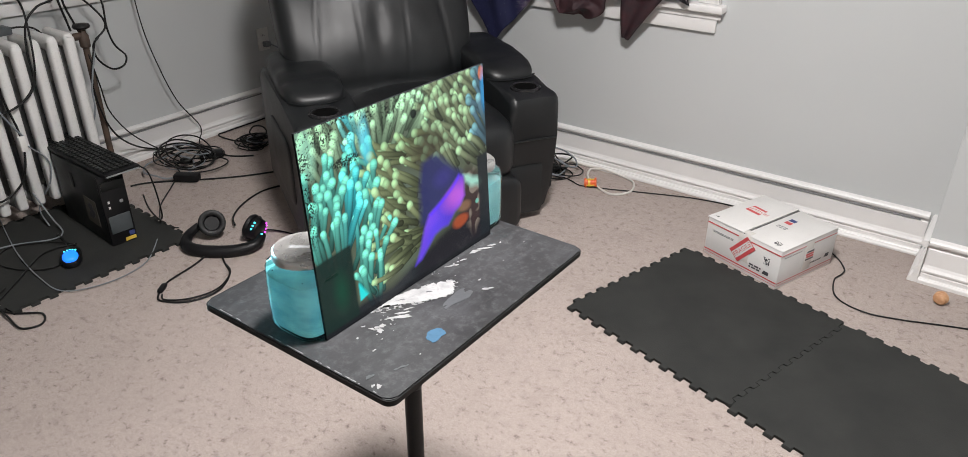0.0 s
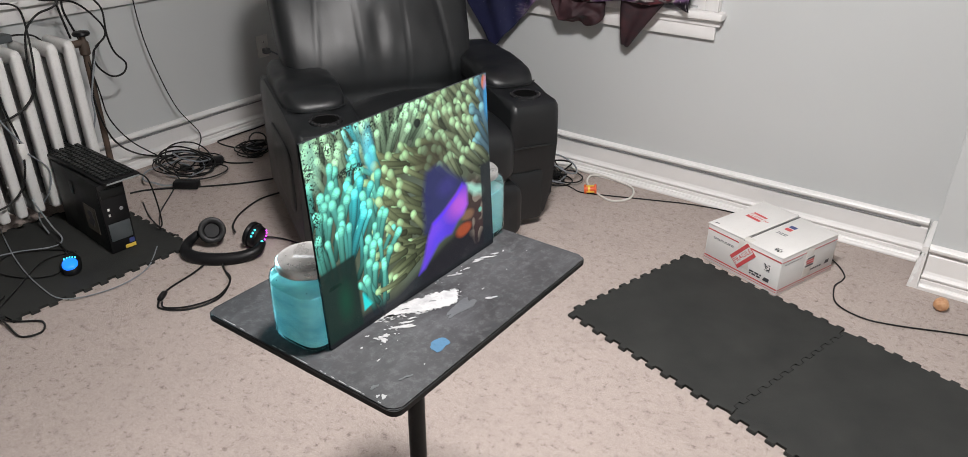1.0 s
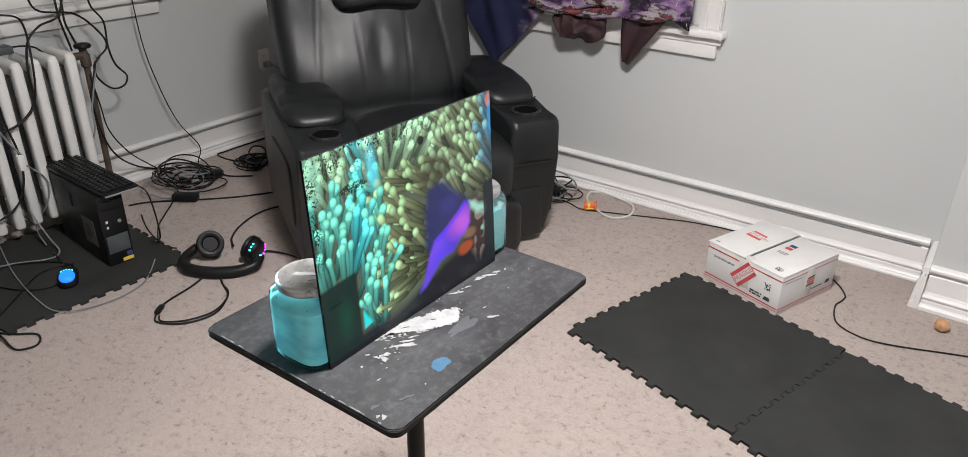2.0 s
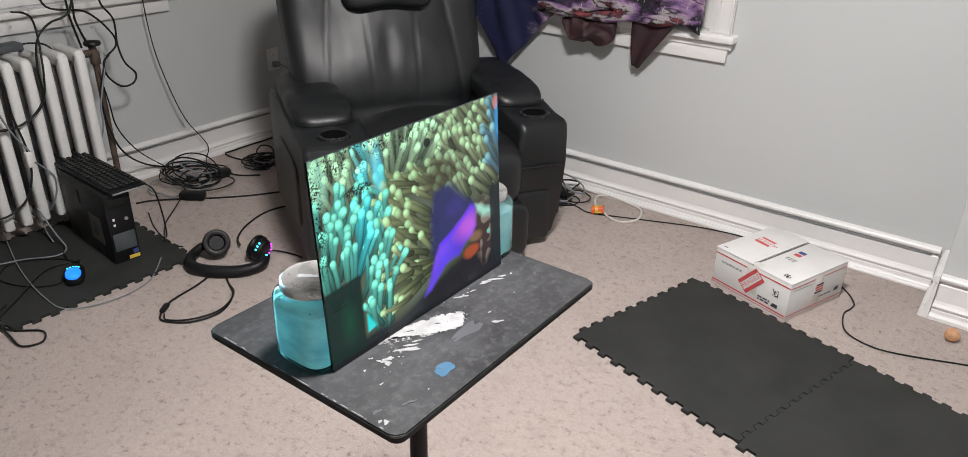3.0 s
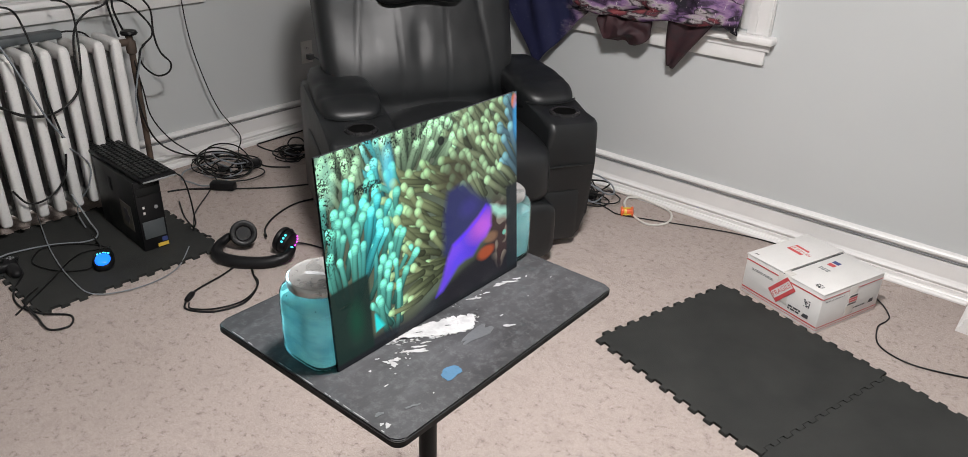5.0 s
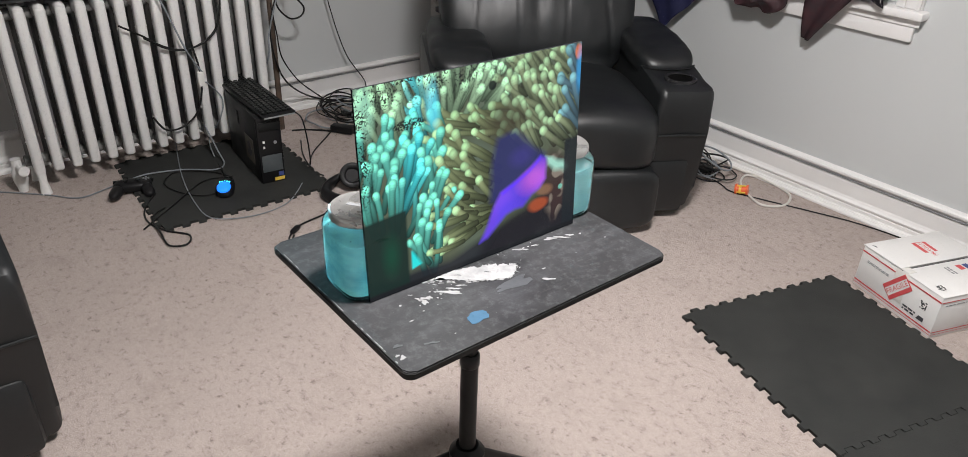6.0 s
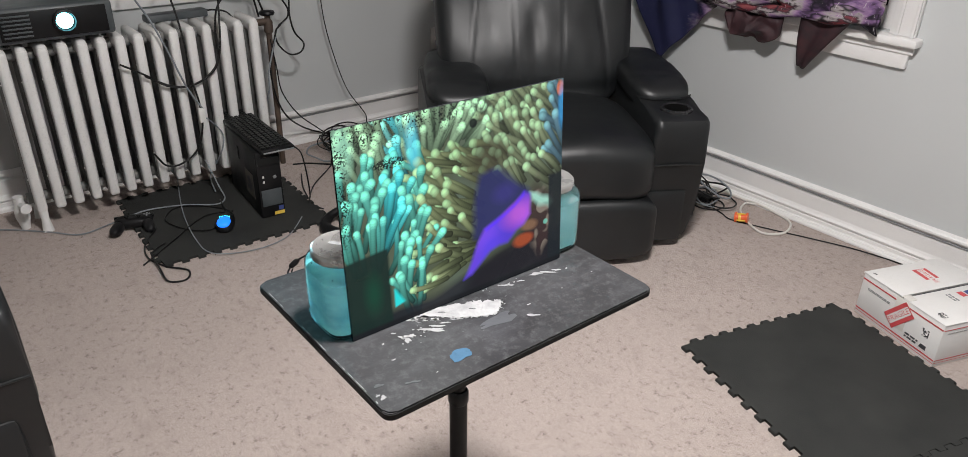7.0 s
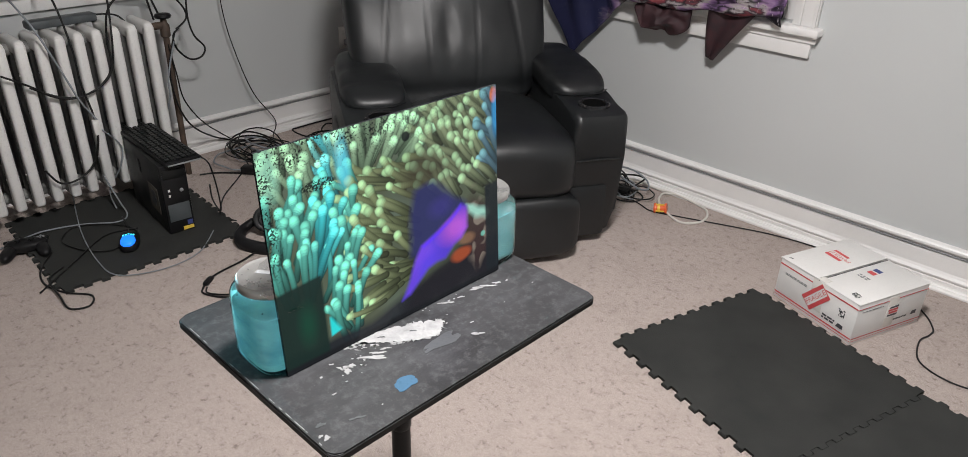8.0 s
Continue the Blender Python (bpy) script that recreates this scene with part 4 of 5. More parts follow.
    grain = grain + 0.22 * fuzz(45, 51)
    flake = np.clip((grain - 0.70) * 14, 0, 1) * np.clip((vv - 0.82) * 8, 0, 1) * (0.25 + 0.75 * np.clip((0.75 - uu) * 3, 0, 1))
    flake = np.maximum(flake, np.clip((grain - 0.62) * 14, 0, 1) * np.clip((0.06 - uu) * 30, 0, 1) * np.clip((vv - 0.40) * 6, 0, 1))
    flake = np.maximum(flake, np.clip((grain - 0.46) * 10, 0, 1) * soft_disc(0.20, 0.80, 0.075, 0.028, 4))
    flake = np.maximum(flake, np.clip((grain - 0.50) * 10, 0, 1) * soft_disc(0.12, 0.93, 0.05, 0.03, 4))
    flake = np.maximum(flake, soft_disc(0.56, 0.885, 0.018, 0.024, 5, 0.3, 54))
    lay(0.92 * flake, (0.006, 0.008, 0.008))
    # the shade of the jars behind, painted dark into the picture's lower corners
    jar_shade = np.clip((0.175 + 0.01 * edge - uu) * 90, 0, 1) * np.clip((0.395 + 0.10 * uu - vv) * 70, 0, 1)
    lay(0.96 * jar_shade, (0.006, 0.020, 0.016))
    lay(0.8 * jar_shade * soft_disc(0.10, 0.20, 0.05, 0.14, 1.2), (0.006, 0.055, 0.030))
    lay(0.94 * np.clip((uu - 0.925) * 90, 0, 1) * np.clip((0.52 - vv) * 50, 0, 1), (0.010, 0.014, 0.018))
    tri = np.clip((uu - 0.178) * 120, 0, 1) * np.clip((0.235 - uu - 0.45 * (vv - 0.10)) * 60, 0, 1) * np.clip((vv - 0.085 - 0.3 * (uu - 0.18)) * 90, 0, 1) * np.clip((0.20 - vv) * 60, 0, 1)
    lay(0.95 * tri, (0.02, 0.66, 0.66))
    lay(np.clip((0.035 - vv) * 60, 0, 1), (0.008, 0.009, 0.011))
    return np.clip(1.18 * img, 0, 1.2)


def projection_pane():
    """A coated glass pane that leans on the two jars."""
    foot, head = Vector((-0.6050, 0, TOP + 0.001)), Vector((-0.6245, 0, 1.068))
    up = (head - foot).normalized()
    across = Vector((0, 1, 0))
    out = across.cross(up).normalized()
    y0, y1 = 0.640, 1.0415
    height = (head - foot).length
    t = thing("projection_pane", pose(0, 0, 0), "glass projection pane glowing with a coral reef picture", "projection screen")
    bm = bmesh.new()
    corner = [foot + across * a + up * b for a, b in ((y0, 0), (y1, 0), (y1, height), (y0, height))]
    front = [bm.verts.new(c) for c in corner]
    back = [bm.verts.new(c - out * 0.0035) for c in corner]
    bm.faces.new(front)
    bm.faces.new(back[::-1])
    for k in range(4):
        bm.faces.new((front[k], front[(k + 1) % 4], back[(k + 1) % 4], back[k]))
    part("glass", bm, NIGHTGLASS, t, "dark coated glass", smooth=False)
    nu, nv = 460, 364
    cols = painted(nu, nv)
    us, vs = np.meshgrid(np.arange(nu + 1) / nu, np.arange(nv + 1) / nv)
    base = foot + out * 0.0006
    co = np.empty((nv + 1, nu + 1, 3))
    for i in range(3):
        co[..., i] = base[i] + up[i] * vs * height + across[i] * (y0 + us * (y1 - y0))
    idx = np.arange((nu + 1) * (nv + 1)).reshape(nv + 1, nu + 1)
    quads = np.stack((idx[:-1, :-1], idx[:-1, 1:], idx[1:, 1:], idx[1:, :-1]), -1).reshape(-1, 4)
    mesh = bpy.data.meshes.new("picture")
    mesh.vertices.add((nu + 1) * (nv + 1))
    mesh.vertices.foreach_set("co", co.reshape(-1))
    mesh.loops.add(quads.size)
    mesh.loops.foreach_set("vertex_index", quads.reshape(-1))
    mesh.polygons.add(len(quads))
    mesh.polygons.foreach_set("loop_start", np.arange(0, quads.size, 4))
    mesh.update()
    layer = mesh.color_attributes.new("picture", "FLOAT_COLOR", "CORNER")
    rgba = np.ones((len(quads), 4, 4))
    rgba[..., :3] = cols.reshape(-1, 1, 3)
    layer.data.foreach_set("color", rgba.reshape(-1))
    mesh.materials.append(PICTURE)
    pic = new("picture", mesh)
    pic.parent = t
    pic["label"] = "glowing blue, green and violet underwater picture"


projection_pane()


# ---- jars behind the pane ----
def jar(m, label, content):
    t = thing("jar", m @ Matrix.Diagonal((1, 1, 0.775, 1)), label, "jar", "jars behind the pane")
    w = 0.050
    glass = [(w * 0.86, 0.0), (w * 0.97, 0.004), (w, 0.014), (w, 0.118), (w * 0.985, 0.130), (w * 0.92, 0.141), (w * 0.82, 0.146), (w * 0.80, 0.150)]
    part("glass_body", lathe(glass, 64, squareness=4), GLASS, t, smooth="all")
    liquid = [(w * 0.80, 0.006), (w * 0.92, 0.009), (w * 0.955, 0.018), (w * 0.955, 0.113), (w * 0.95, 0.1145)]
    part("liquid", lathe(liquid, 64, squareness=4), content, t, "milky liquid")
    lid = part("lid", lathe([(0.0455, 0.146), (0.0470, 0.147), (0.0475, 0.149), (0.0468, 0.151), (0.0472, 0.153), (0.0468, 0.160), (0.0445, 0.1635), (0.0425, 0.1630), (0.0400, 0.1620), (0.0005, 0.1622)], 48), TIN, t, "silvery screw lid")
    part("lid_label", block(-0.022, 0.022, -0.004, 0.004, 0.1624, 0.1628, m=pose(0, 0, 0, 0, 0, 35)), STRIP, lid)
    for k, (a, z) in enumerate(((200, 0.123), (230, 0.121), (310, 0.122), (335, 0.120))):
        part("sediment_fleck", cushion((w * 0.97 * math.cos(radians(a)), w * 0.97 * math.sin(radians(a)), z), (0.0009, 0.0009, 0.0012), 2, 4), INKANDSHADE, t)
    return t


jar(pose(-0.6600, 0.665, TOP), "square glass jar of milky liquid glowing blue-green", LIQUID)
jar(pose(-0.6640, 1.057, TOP), "square glass jar of pale liquid with a tin lid", PALELIQUID)


# ---- radiator ----
def radiator():
    t = thing("radiator", pose(0, 0, 0), "white painted cast-iron column radiator under the window", "radiator")
    bm = bmesh.new()
    w = 0.0185
    block(-2.927, -2.881, -w, w, 0.082, 0.694, 0.012, bm=bm, segments=3)
    block(-3.066, -2.885, -w, w, 0.648, 0.705, 0.016, bm=bm, segments=3)
    # rear castings: the dimness of the gaps is put into their grey colour
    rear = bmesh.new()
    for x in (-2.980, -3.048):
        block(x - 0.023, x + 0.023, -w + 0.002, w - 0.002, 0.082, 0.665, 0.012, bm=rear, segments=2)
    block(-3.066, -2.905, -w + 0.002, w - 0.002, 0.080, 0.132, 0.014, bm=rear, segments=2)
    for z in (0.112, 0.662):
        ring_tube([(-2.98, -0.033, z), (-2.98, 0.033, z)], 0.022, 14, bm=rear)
    for z in (0.215, 0.580):
        ring_tube([(-2.904, -0.022, z), (-2.904, 0.022, z)], 0.003, 6, bm=bm)
    first = None
    for k in range(15):
        y = 0.544 + 0.066 * k
        if first is None:
            first = part("radiator_section", bm, IRON, t)
            back = part("rear_casting", rear, SHADEDIRON, first, "dusty rear castings, darkened grey for the shade between columns")
            ob = first
        else:
            ob = new("radiator_section", first.data)
            ob.parent = t
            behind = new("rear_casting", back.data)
            behind.parent, behind["label"] = ob, "dusty rear castings, darkened grey for the shade between columns"
        ob.location = (0, y, 0)
    for y in (0.544, 0.544 + 0.066 * 14):
        for x in (-2.900, -3.05):
            part("foot", ring_tube([(x, y, 0.10), (x + 0.004, y, 0.05), (x + 0.012, y, 0.0)], [0.018, 0.014, 0.021], 12), IRON, t)
    v = part("shutoff_valve", lathe([(0.014, 0.0), (0.020, 0.006), (0.020, 0.05), (0.013, 0.06), (0.011, 0.085)], 16, m=pose(-2.985, 1.570, 0.612)), RUST, t, "old dark metal valve")
    part("handwheel", lathe([(0.010, 0.075), (0.030, 0.079), (0.034, 0.086), (0.030, 0.094), (0.012, 0.097)], 24, m=pose(-2.985, 1.570, 0.612)), BLACK, v, "black handwheel")
    part("connector", ring_tube([(-2.985, 1.475, 0.662), (-2.985, 1.572, 0.662)], 0.015, 12), RUST, t)
    part("supply_pipe", ring_tube([(-2.990, 1.570, 0.0), (-2.985, 1.570, 0.618)], 0.0125, 14), RUST, t, "rust-brown supply pipe")
    p = part("return_valve", lathe([(0.016, 0.0), (0.019, 0.02), (0.026, 0.05), (0.026, 0.085), (0.018, 0.10), (0.018, 0.135)], 18, m=pose(-2.965, 0.480, 0)), IRON, t, "white painted return valve")
    part("valve_knob", ring_tube([(-2.94, 0.480, 0.11), (-2.90, 0.487, 0.11), (-2.895, 0.488, 0.11), (-2.885, 0.490, 0.11)], [0.009, 0.009, 0.020, 0.020], 14), IRON, p)


radiator()


def power_brick():
    t = thing("power_brick", pose(-3.045, 1.205, 0.706, 0, 0, 3), "long dark grey power adapter lying on the radiator", "power adapter")
    part("case", block(-0.030, 0.030, -0.125, 0.125, 0, 0.030, 0.006), PROJ, t)
    part("lead", ring_tube(glide([(0, 0.125, 0.018), (0.02, 0.16, 0.02), (0.05, 0.20, 0.008), (0.09, 0.23, -0.05)], 6), 0.0035, 7), CABLE, t)


power_brick()


def projector():
    t = thing("projector", pose(-2.993, 0.734, 0.706), "dark grey video projector on the radiator, lens lit", "projector")
    part("case", block(-0.12, 0.12, -0.20, 0.20, 0.012, 0.135, 0.016, segments=3), PROJ, t)
    part("front_panel", block(0.1205, 0.126, -0.175, 0.175, 0.026, 0.122, 0.002), BLACK, t)
    for k in range(6):
        part("vent_slat", block(0.1265, 0.130, -0.165, -0.075, 0.036 + 0.014 * k, 0.042 + 0.014 * k, 0.001), PROJ, t)
    ring = part("lens_ring", lathe([(0.036, 0.0), (0.040, 0.002), (0.040, 0.020), (0.034, 0.022), (0.031, 0.006)], 32, m=pose(0.1262, 0.032, 0.079) @ pose(0, 0, 0, 0, 90, 0)), BLACK, t)
    part("lens", lathe([(0.0305, 0.0), (0.028, 0.006), (0.018, 0.010), (0.004, 0.0115)], 28, m=pose(0.1268, 0.032, 0.079) @ pose(0, 0, 0, 0, 90, 0)), LENS, ring, "brightly lit lens")
    for x in (-0.09, 0.075):
        for y in (-0.16, 0.16):
            part("foot", lathe([(0.010, 0.0), (0.011, 0.003), (0.009, 0.013)], 12, m=pose(x, y, 0)), BLACK, t)


projector()


# ---- foam mats ----
def tooth_edge(n, pitch, depth, start):
    """Local (along, out) points of one edge with n dovetail teeth."""
    pts = []
    for k in range(n):
        a = start + k * pitch
        pts += [(a + 0.0035, 0.0), (a + 0.002, depth * 0.4), (a + 0.0010, depth), (a + pitch * 0.5 - 0.0006, depth), (a + pitch * 0.5 - 0.0016, depth * 0.4), (a + pitch * 0.5 - 0.003, 0.0)]
    return pts


def foam_mat(m, label, group, side=0.594, sides=(0, 0, 0, 0)):
    """An interlocking tile; sides: which half of the pitch the teeth of each edge take."""
    n = 11
    pitch, depth = side / n, 0.017
    t = thing("foam_mat", m, label, "floor mat", group)
    out = []
    corners = ((0, 0, 1, 0, 0, -1), (side, 0, 0, 1, 1, 0), (side, side, -1, 0, 0, 1), (0, side, 0, -1, -1, 0))
    for (cx, cy, ax, ay, ox, oy), ph in zip(corners, sides):
        for a, o in tooth_edge(n, pitch, depth, ph * pitch * 0.5 + 0.0005):
            out.append((cx + ax * a + ox * o, cy + ay * a + oy * o))
    bm = slab(out, 0.0, 0.011)
    top = [e for e in bm.edges if all(v.co.z > 0.01 for v in e.verts)]
    bmesh.ops.bevel(bm, geom=top, offset=0.0020, segments=2, affect="EDGES")
    part("foam_sheet", bm, FOAM, t, smooth=False)
    return t


E2 = math.degrees(math.atan2(-0.272, 0.962))
ORIGIN = Vector((-0.904, 1.925, 0))
STEP = Vector((0.962, -0.272, 0)) * 0.630
MATS = "foam mats by the box"
foam_mat(pose(*ORIGIN, 0, 0, E2), "dark grey interlocking foam mat tile on the carpet", MATS, 0.611, (0, 0, 0, 0))
foam_mat(pose(*(ORIGIN + STEP), 0, 0, E2), "dark grey interlocking foam mat tile joined to another", MATS, 0.611, (0, 0, 0, 0))
foam_mat(pose(-2.995, 0.838, 0, 0, 0, -2.5), "black interlocking foam mat tile under the computer", "foam mat by the radiator", 0.645, (0, 0, 0, 0))


# ---- parcel ----
def bars(parent, m, rows, width, height, mat, seed, z=0.0004):
    """Unreadable print as plain bars."""
    rnd = random.Random(seed)
    for k in range(rows):
        x = 0.0
        while x < width - 0.004:
            w = min(rnd.uniform(0.006, 0.018), width - x)
            y = -k * height * 1.6
            ob = part("print_bar", block(x, x + w, y, y + height, 0, z), mat, parent, smooth=False)
            ob.matrix_local = m
            x += w + 0.004


def lettering(text, size, mat, parent, m, name="lettering"):
    data = bpy.data.curves.new(name, "FONT")
    data.body, data.size, data.align_x, data.align_y = text, size, "CENTER", "CENTER"
    temp = bpy.data.objects.new(name, data)
    scene.collection.objects.link(temp)
    mesh = bpy.data.meshes.new_from_object(temp)
    bpy.data.objects.remove(temp)
    mesh.materials.append(mat)
    ob = new(name, mesh)
    ob.parent = parent
    ob.matrix_local = m
    return ob


def code_square(parent, m, size, seed):
    rnd = random.Random(seed)
    bm = bmesh.new()
    c = size / 7
    for i in range(7):
        for j in range(7):
            if rnd.random() < 0.5:
                block(i * c, i * c + c * 0.96, j * c, j * c + c * 0.96, 0, 0.0004, bm=bm)
    part("print_block", bm, INKANDSHADE, parent, smooth=False).matrix_local = m


def parcel():
    a, h = 0.318, 0.150
    turn = -19.7
    # local x runs from the far corner along the face with the sticker to the nearest corner; local y goes back to the wall
    t = thing("parcel_box", pose(-0.690, 2.546, 0.0, 0, 0, turn), "white cardboard shipping box with red stripes and a sticker", "cardboard box")
    part("carton", block(0, a, 0, a, 0.0, h - 0.004, 0.0025), CARD, t)
    part("flap", block(-0.001, a * 0.493, -0.001, a + 0.001, h - 0.0036, h + 0.001, 0.001, m=pose(0, 0, 0, 0, -1.0, 0)), CARD, t, "white top flap")
    part("flap", block(a * 0.505, a + 0.001, -0.001, a + 0.001, h - 0.0036, h - 0.0005, 0.001), CARD, t, "white top flap")
    # dark strip laid between the flaps as the shade of their gap
    part("flap_gap_shade", block(a * 0.4935, a * 0.5045, 0.0, a, h - 0.0038, h - 0.0008), INKANDSHADE, t)
    front = lambda x, z: Matrix.Translation((x, -0.0006, z)) @ pose(0, 0, 0, 90, 0, 0)
    side = lambda y, z: Matrix.Translation((a + 0.0006, y, z)) @ pose(0, 0, 0, 90, 0, 90)
    top = lambda x, y: Matrix.Translation((x, y, h + 0.0010))
    for z, w in ((0.128, 0.0045), (0.020, 0.0045), (0.012, 0.0015)):
        part("red_stripe", block(0.001, a - 0.001, 0, w, 0, 0.0004), REDINK, t, smooth=False).matrix_local = front(0, z)
        part("red_stripe", block(0.001, a - 0.001, 0, w * 0.6, 0, 0.0004), REDINK, t, smooth=False).matrix_local = side(0, z)
    tape = part("tape", block(-0.026, 0.026, 0, 0.105, 0, 0.0008, 0.0002), TAPE, t, "clear packing tape")
    tape.matrix_local = front(a * 0.52, 0.043)
    tape2 = part("tape", block(-0.022, 0.022, 0, 0.110, 0, 0.0008, 0.0002), TAPE, t, "clear packing tape")
    tape2.matrix_local = side(a * 0.5, 0.03)
    part("tape", block(a * 0.5 - 0.026, a * 0.5 + 0.026, 0, 0.03, 0, 0.0008), TAPE, t).matrix_local = top(0, 0.0)
    st = part("fragile_sticker", block(-0.050, 0.050, -0.027, 0.027, 0, 0.0012), REDINK, t, "red and white sticker reading fragile")
    st.matrix_local = front(a * 0.515, 0.088) @ pose(0, 0, 0.0004, 0, 0, 50)
    part("white_band", block(-0.047, 0.047, -0.0135, 0.0135, 0.0013, 0.0016), CARD, st, smooth=False)
    lettering("FRAGILE", 0.0245, REDINK, st, pose(0, 0, 0.0019))
    st2 = part("fragile_sticker", block(-0.046, 0.046, -0.026, 0.026, 0, 0.0008), REDINK, t, "red and white sticker reading fragile")
    st2.matrix_local = top(a * 0.27, a * 0.56) @ pose(0, 0, 0.001, 0, 0, 176)
    part("white_band", block(-0.043, 0.043, -0.013, 0.012, 0.0009, 0.0012), CARD, st2, smooth=False)
    lettering("FRAGILE", 0.0215, REDINK, st2, pose(0, 0, 0.0014))
    st3 = part("print_patch", block(-0.026, 0.026, -0.020, 0.020, 0, 0.0010), CARD, t, "red printed patch")
    st3.matrix_local = side(a * 0.52, 0.085) @ pose(0, 0, 0.0006)
    for k in range(4):
        part("print_bar", block(-0.022 + 0.004 * (k % 2), 0.022, -0.017 + 0.010 * k, -0.010 + 0.010 * k, 0.0011, 0.0014), REDINK if k % 3 else INKANDSHADE, st3, smooth=False)
    bars(t, front(0.03, 0.105), 2, 0.09, 0.003, STRIP, 1)
    bars(t, front(0.20, 0.045), 2, 0.05, 0.006, INKANDSHADE, 2)
    bars(t, side(0.02, 0.115), 1, 0.10, 0.003, STRIP, 3)
    bars(t, side(0.17, 0.045), 1, 0.08, 0.006, INKANDSHADE, 4)
    code_square(t, front(0.252, 0.075), 0.026, 5)
    code_square(t, top(0.262, 0.02), 0.026, 6)
    for m in (front(0.256, 0.035), side(0.262, 0.045)):
        part("emblem", slab([(0, 0), (0.026, 0), (0.026, 0.014), (0.006, 0.014)], 0, 0.0004), INKANDSHADE, t, smooth=False).matrix_local = m
    part("colour_patch", block(0, 0.026, 0, 0.020, 0, 0.0004), REDINK, t, smooth=False).matrix_local = top(0.185, 0.185) @ pose(0, 0, -0.0012)
    part("colour_patch", block(0, 0.026, 0, 0.020, 0, 0.0004), BLUEINK, t, smooth=False).matrix_local = top(0.185, 0.212) @ pose(0, 0, -0.0012)
    bars(t, top(0.185, 0.150) @ pose(0, 0, -0.0012), 2, 0.04, 0.007, STRIP, 7)
    bars(t, top(0.030, 0.268) @ pose(0, 0, 0.0), 3, 0.055, 0.006, STRIP, 8)
    part("barcode", block(0, 0.062, 0, 0.016, 0, 0.0006), CARD, t, smooth=False).matrix_local = top(0.02, 0.245)
    part("print_block", slab([(0, 0), (0.02, 0.004), (0.018, 0.010), (0.004, 0.007)], 0, 0.0005), INKANDSHADE, t, smooth=False).matrix_local = top(0.012, 0.018)
    bars(t, top(0.045, 0.025), 1, 0.03, 0.005, STRIP, 9)


parcel()


# ---- computer, keyboard and small electronics ----
def computer():
    t = thing("computer_tower", pose(-2.486, 1.290, 0.0115, 0, 0, -5), "slim black desktop computer tower standing on the foam mat", "computer")
    part("case", block(-0.375, 0.0, -0.047, 0.047, 0.0, 0.276, 0.004), DARKBOX, t)
    part("front_bezel", block(0.0005, 0.016, -0.049, 0.049, 0.0, 0.278, 0.006), BLACK, t)
    part("drive_bay", block(0.0165, 0.019, -0.042, 0.042, 0.222, 0.258, 0.002), DARKBOX, t)
    part("lower_grille", block(0.0165, 0.0195, -0.040, 0.040, 0.050, 0.120, 0.002), PROJ, t, "dull grey lower front grille")
    for k in range(2):
        part("port", block(0.0165, 0.0185, -0.030, -0.022, 0.150 + 0.022 * k, 0.160 + 0.022 * k, 0.001), PLATE, t)
    part("power_button", lathe([(0.007, 0), (0.007, 0.002), (0.005, 0.003)], 14, m=pose(0.0165, 0.02, 0.17, 0, 90, 0)), STRIP, t)
    part("yellow_tag", block(0.0165, 0.0175, 0.004, 0.044, 0.006, 0.020), YELLOW, t, "yellow sticker")
    part("blue_tag", block(0.0165, 0.0175, 0.022, 0.042, 0.024, 0.042), BLUEINK, t)
    part("side_sticker", block(-0.150, -0.050, -0.0485, -0.0475, 0.060, 0.165), TAG, t, "square faded sticker")
    part("sticker_motif", splat(-0.10, 0, 0.026, 0.026, 0, 77, 0.5, 30), INKANDSHADE, t, smooth=False).matrix_local = pose(0, -0.0486, 0.112, 90, 0, 0)
    part("side_latch", block(-0.235, -0.205, -0.0505, -0.0475, 0.180, 0.235, 0.002), BLACK, t)
    k = thing("keyboard", pose(-2.706, 1.338, 0.2900, 0, 0, -2.6), "black computer keyboard lying on top of the tower", "keyboard")
    part("key_tray", block(-0.265, 0.265, -0.068, 0.068, 0, 0.014, 0.004), BLACK, k)
    part("front_lip", block(0.2655, 0.269, -0.062, 0.062, 0.002, 0.008, 0.001), STRIP, k, "worn grey edge")
    share = None
    for i in range(22):
        for j in range(6):
            if share is None:
                bm = block(-0.0096, 0.0096, -0.0085, 0.0085, 0.0142, 0.0215, 0.0022, segments=1)
                ob = part("key", bm, DARKBOX, k, smooth=False)
                share = ob.data
            else:
                ob = new("key", share)
                ob.parent = k
            ob.location = (-0.246 + 0.0228 * i + (0.004 if i > 14 else 0), -0.052 + 0.0205 * j, 0)


computer()


